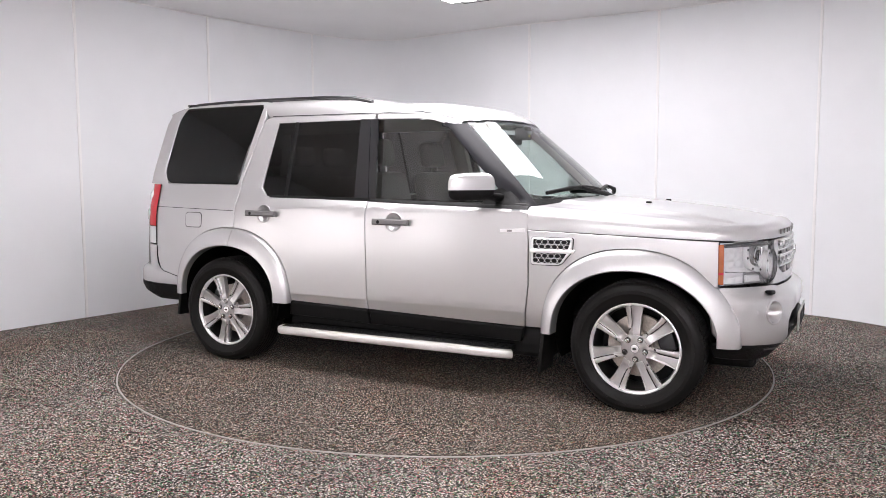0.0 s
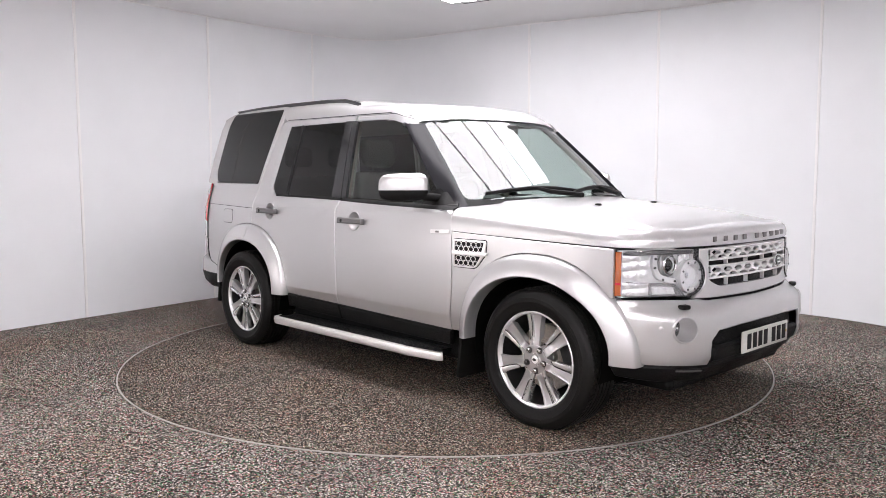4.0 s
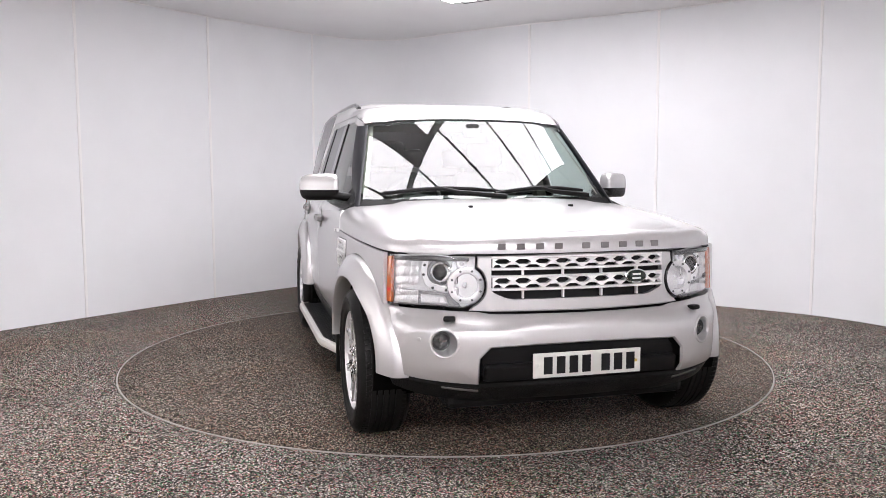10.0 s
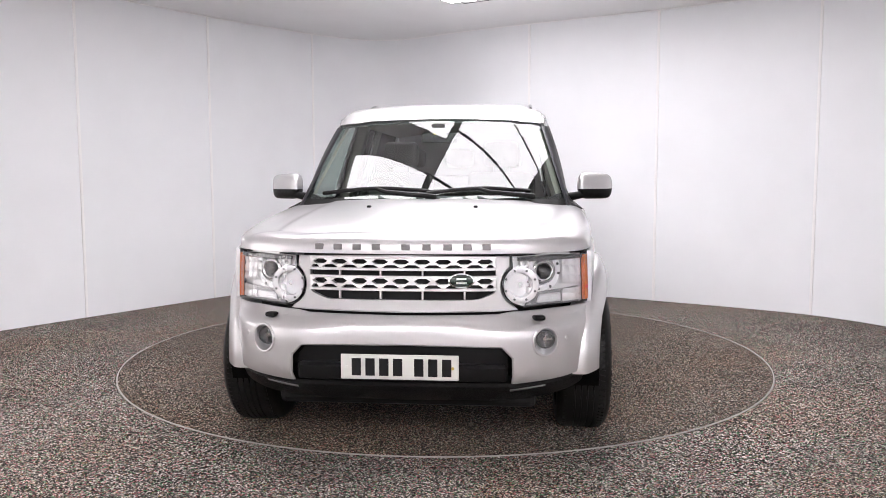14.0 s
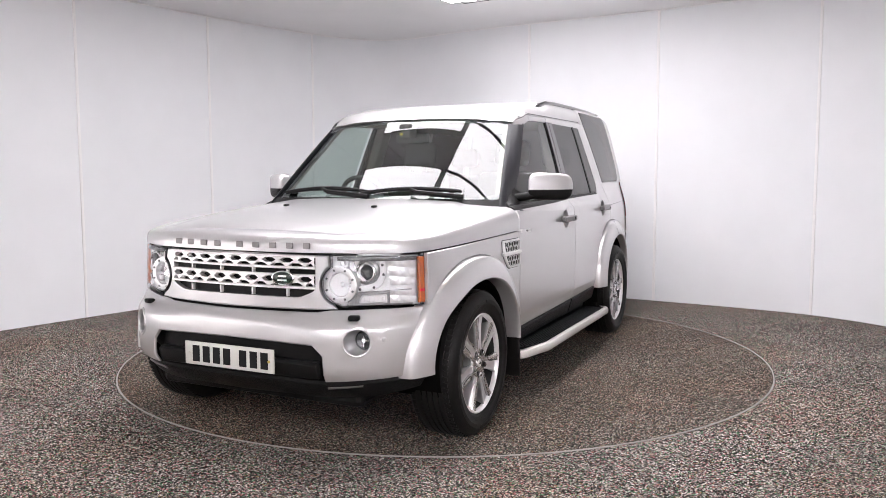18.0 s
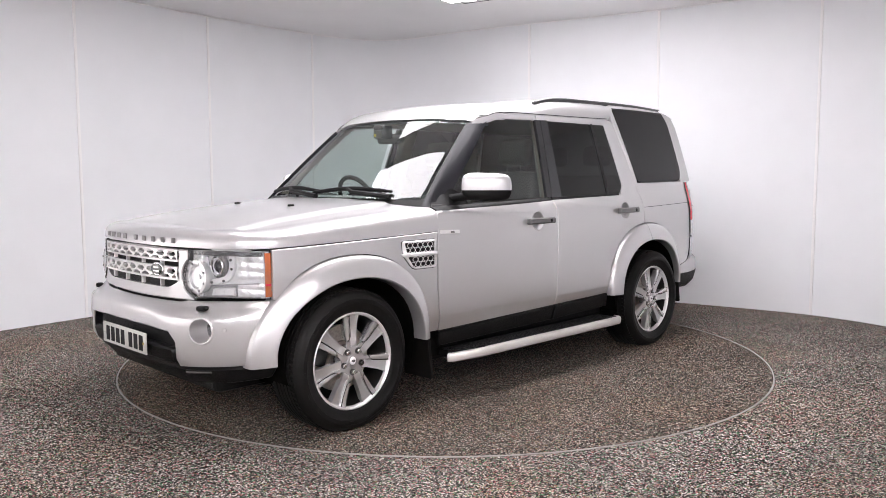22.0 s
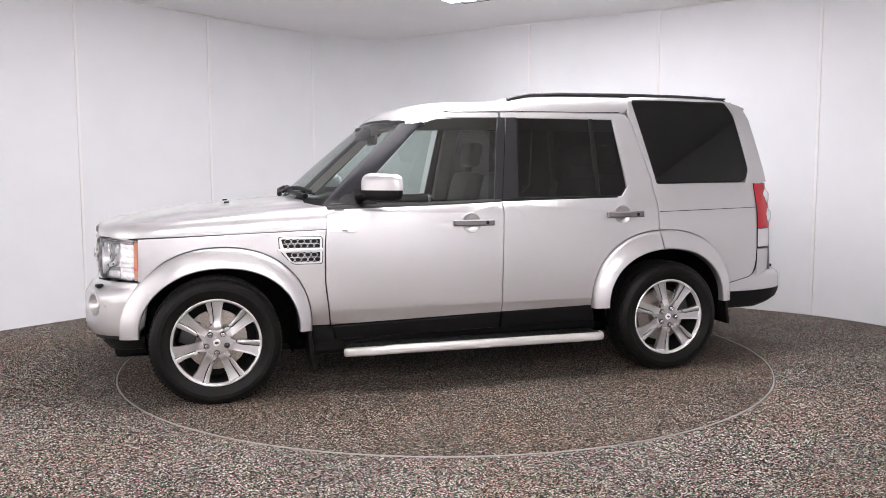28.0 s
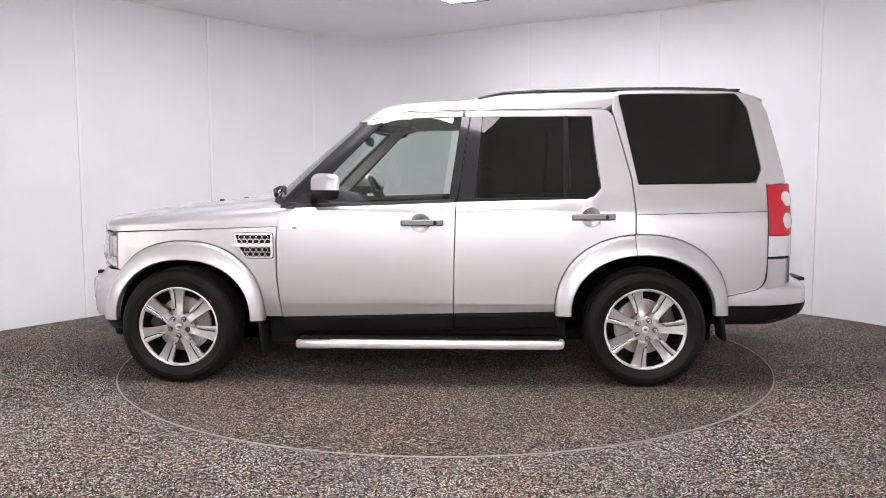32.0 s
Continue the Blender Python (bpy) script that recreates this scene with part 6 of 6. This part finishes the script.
def build_interior(car):
    b = bmesh.new()
    box(b, -2.05, 0.95, -0.57, 0.57, 0.32, 0.55)
    box(b, -0.90, 0.90, -0.74, 0.74, 0.325, 0.545)
    box(b, -1.75, 1.80, -0.50, 0.50, 0.26, 0.34)
    box(b, -2.38, -2.05, -0.70, 0.70, 0.45, 0.58)
    box(b, -1.95, 1.75, -0.56, 0.56, 0.20, 0.30, 0.03, 2)
    box(b, 1.70, 2.02, -0.60, 0.60, 0.225, 0.32, 0.03, 2)
    box(b, -0.95, 0.92, -0.80, 0.80, 0.21, 0.32, 0.03, 2)
    box(b, 0.95, 1.98, -0.60, 0.60, 0.45, 0.85)
    bmesh.ops.translate(b, vec=OFF, verts=b.verts[:])
    part("floorpan", b, BLACK_PLASTIC, car, "dark floorpan and chassis", 0)
    # headliner
    b = bmesh.new()
    rows = []
    for k in range(13):
        x = 0.19 - 2.34 * k / 12
        ye = side_half(min(x, 0.2), 1.66) - 0.04
        rows.append([V(x, ye * u, 1.655 + 0.05 * (1 - u * u)) for u in (-1, -0.7, -0.35, 0, 0.35, 0.7, 1)])
    grid(b, rows)
    part("headliner", b, CREAM, car, "cream headlining")
    # door inner trims
    for sg in (1, -1):
        for x0, x1 in ((0.78, -0.27), (-0.30, -1.20)):
            b = bmesh.new()
            y0, y1 = sorted((sg * 0.80, sg * 0.845))
            if x1 > -1:
                box(b, x1, x0, y0, y1, 0.45, 1.125, 0.01, 2)
            else:  # cut back over the wheel
                box(b, -0.92, x0, y0, y1, 0.45, 1.125, 0.01, 2)
                box(b, x1, -0.90, y0, y1, 0.87, 1.122, 0.01, 2)
            bmesh.ops.translate(b, vec=OFF, verts=b.verts[:])
            part("door_trim", b, TRIM_GREY, car, "dark inner door trim")
        b = bmesh.new()
        y0, y1 = sorted((sg * 0.68, sg * 0.76))
        box(b, -0.42, -0.30, y0, y1, 1.1, 1.66, 0.02, 2, Matrix.Identity(4))
        for v in b.verts:
            v.co.y -= sg * 0.27 * (v.co.z - 1.13) - sg * 0.07
            v.co.x -= 0.12 * (v.co.z - 1.13)
        bmesh.ops.translate(b, vec=OFF, verts=b.verts[:])
        part("pillar_trim", b, TAUPE, car, "taupe inner pillar trim")
        b = bmesh.new()
        rows = []
        for k in range(8):
            z = 1.16 + 0.48 * k / 7
            yo = 0.80 - 0.155 * (z - 1.13) / 0.55 - 0.02
            rows.append([V(screen_x(yo, z) - 0.03, sg * (yo - 0.03), z), V(screen_x(yo, z) - 0.09, sg * (yo + 0.005), z), V(screen_x(yo, z) - 0.12, sg * (yo + 0.01), z)])
        grid(b, rows)
        part("pillar_trim", b, CREAM, car, "cream windscreen pillar trim")
    # dashboard
    b = bmesh.new()
    rows = []
    for j in range(17):
        y = -0.78 + 1.56 * j / 16
        binnacle = 0.05 * max(0, 1 - ((y + 0.38) / 0.2) ** 2)
        rows.append([V(0.90 - 0.25 * y * y, y, 1.115), V(0.76 - 0.15 * y * y, y, 1.13), V(0.60, y, 1.125 + binnacle), V(0.50, y, 1.10 + binnacle), V(0.44, y, 1.03), V(0.48, y, 0.86), V(0.55, y, 0.6)])
    grid(b, rows)
    bmesh.ops.recalc_face_normals(b, faces=b.faces[:])
    part("dashboard", b, TRIM_GREY, car, "dark grey dashboard")
    b = bmesh.new()
    box(b, 0.30, 0.56, -0.13, 0.13, 0.62, 1.04, 0.03, 3)
    box(b, -0.45, 0.35, -0.12, 0.12, 0.5, 0.80, 0.03, 3)
    bmesh.ops.translate(b, vec=OFF, verts=b.verts[:])
    part("centre_console", b, TRIM_GREY, car, "dark centre console")
    # steering wheel on the car's right
    c = V(0.33, -0.38, 1.11)
    ax = Vector((-0.90, 0, 0.42)).normalized()
    b = bmesh.new()
    q = ax.to_track_quat("Z", "Y").to_matrix()
    rows = []
    for k in range(40):
        a = 2 * math.pi * k / 40
        d = q @ Vector((math.cos(a), math.sin(a), 0))
        rows.append([c + d * (0.185 + 0.016 * math.cos(2 * math.pi * j / 10)) + ax * 0.016 * math.sin(2 * math.pi * j / 10) for j in range(10)])
    rows.append(rows[0])
    grid(b, rows, close_u=True)
    bmesh.ops.remove_doubles(b, verts=b.verts[:], dist=1e-5)
    bmesh.ops.recalc_face_normals(b, faces=b.faces[:])
    wheel = part("steering_wheel", b, TRIM_GREY, car, "dark leather steering wheel")
    b = bmesh.new()
    lathe(b, [(0.0005, 0.03), (0.06, 0.025), (0.08, 0.0), (0.08, -0.03)], c, ax, 24)
    for a in (0, 180, 270):
        d = q @ Vector((math.cos(radians(a)), math.sin(radians(a)), 0))
        cyl(b, c + d * 0.05, c + d * 0.18, 0.022, 0.016, 8)
    part("wheel_boss", b, TRIM_GREY, wheel, "steering wheel boss")
    # seats
    for y in (-0.38, 0.38):
        b = bmesh.new()
        cushion(b, -0.30, 0.22, y - 0.26, y + 0.26, 0.62, 0.80, 0.05)
        seat = part("front_seat", b, LEATHER, car, "grey leather front seat")
        b = bmesh.new()
        piv = V(-0.30, y, 0.75) - OFF
        cushion(b, -0.42, -0.28, y - 0.25, y + 0.25, 0.75, 1.34, 0.055, -14, piv)
        part("seat_back", b, LEATHER, seat, "seat back")
        b = bmesh.new()
        cushion(b, -0.40, -0.30, y - 0.13, y + 0.13, 1.38, 1.57, 0.04, -12, piv)
        part("headrest", b, LEATHER, seat, "headrest")
        for dy in (-0.06, 0.06):
            b = bmesh.new()
            cyl(b, (-0.47, y + dy, 1.28), (-0.49, y + dy, 1.44), 0.007, n=8)
            part("headrest_post", b, GREY_METAL, seat, "grey metal headrest post")
        for o in (seat, *seat.children):
            o.data.transform(Matrix.Translation(OFF))
    b = bmesh.new()
    cushion(b, -1.25, -0.75, -0.66, 0.66, 0.66, 0.84, 0.05)
    bench = part("rear_bench", b, LEATHER, car, "grey leather rear bench")
    b = bmesh.new()
    cushion(b, -1.42, -1.26, -0.66, 0.66, 0.8, 1.30, 0.05, -12, (-1.3, 0, 0.8))
    part("bench_back", b, LEATHER, bench, "rear bench back")
    for y in (-0.42, 0, 0.42):
        b = bmesh.new()
        cushion(b, -1.50, -1.41, y - 0.12, y + 0.12, 1.36, 1.52, 0.04)
        part("headrest", b, LEATHER, bench, "rear headrest")
    for o in (bench, *bench.children):
        o.data.transform(Matrix.Translation(OFF))
    # rear-view mirror with sensor pod
    b = bmesh.new()
    box(b, 0.34, 0.37, -0.12, 0.12, 1.50, 1.565, 0.014, 3)
    box(b, 0.37, 0.47, -0.045, 0.045, 1.53, 1.62, 0.015, 2)
    bmesh.ops.translate(b, vec=OFF, verts=b.verts[:])
    part("rear_view_mirror", b, TRIM_GREY, car, "dark rear-view mirror")
    b = bmesh.new()
    cyl(b, V(0.470, -0.02, 1.555), V(0.474, -0.02, 1.555), 0.009, n=14)
    part("sensor_dot", b, YELLOW, car, "small yellow dot on the mirror pod")
    for y0 in (-0.58, 0.20):
        b = bmesh.new()
        box(b, 0.06, 0.20, y0, y0 + 0.38, 1.640, 1.658, 0.008, 2)
        bmesh.ops.translate(b, vec=OFF, verts=b.verts[:])
        part("sun_visor", b, CREAM, car, "cream folded sun visor")


def build_car():
    car = thing("car", "silver four-wheel-drive estate car standing on the turntable", "car")
    build_hood(car)
    for sg in (1, -1):
        build_wing(car, sg)
        for k in ("front", "rear"):
            build_flare(car, k, sg)
        build_doors(car, sg)
        build_quarter(car, sg)
        build_sides(car, sg)
        for x, turn in ((1.4425, 36.6 if sg > 0 else 40.6), (-1.4425, 21.6 if sg > 0 else 4.0)):
            build_wheel(car, x, sg, turn)
    build_roof(car)
    build_screen(car)
    build_nose(car)
    build_tail(car)
    build_interior(car)
    return car


CAR = build_car()

# ---- movement ----
TURN = [(0, -27.2), (1, -31.95), (2, -36.75), (3, -41.5), (4.5, -48.75), (6, -55.95), (7, -60.45), (8, -65.15), (9, -70.08), (10, -75.02), (11, -80.05), (12, -85.12), (13, -90.2), (14, -95.25), (15, -100.28), (16, -105.3), (17, -110.3), (18, -115.3), (19, -120.25),
        (20, -125.18), (21, -130.06), (22, -134.92), (23, -139.75), (24, -144.53), (25, -149.31), (26, -154.07), (27, -158.82), (28, -163.6), (29, -168.34), (30, -173.1), (31, -177.86), (32, -182.6)]


def motions():
    for ob in (TABLE, CAR):
        walk(ob, [(t, pose(0, 0, 0, 0, 0, a)) for t, a in TURN])


motions()
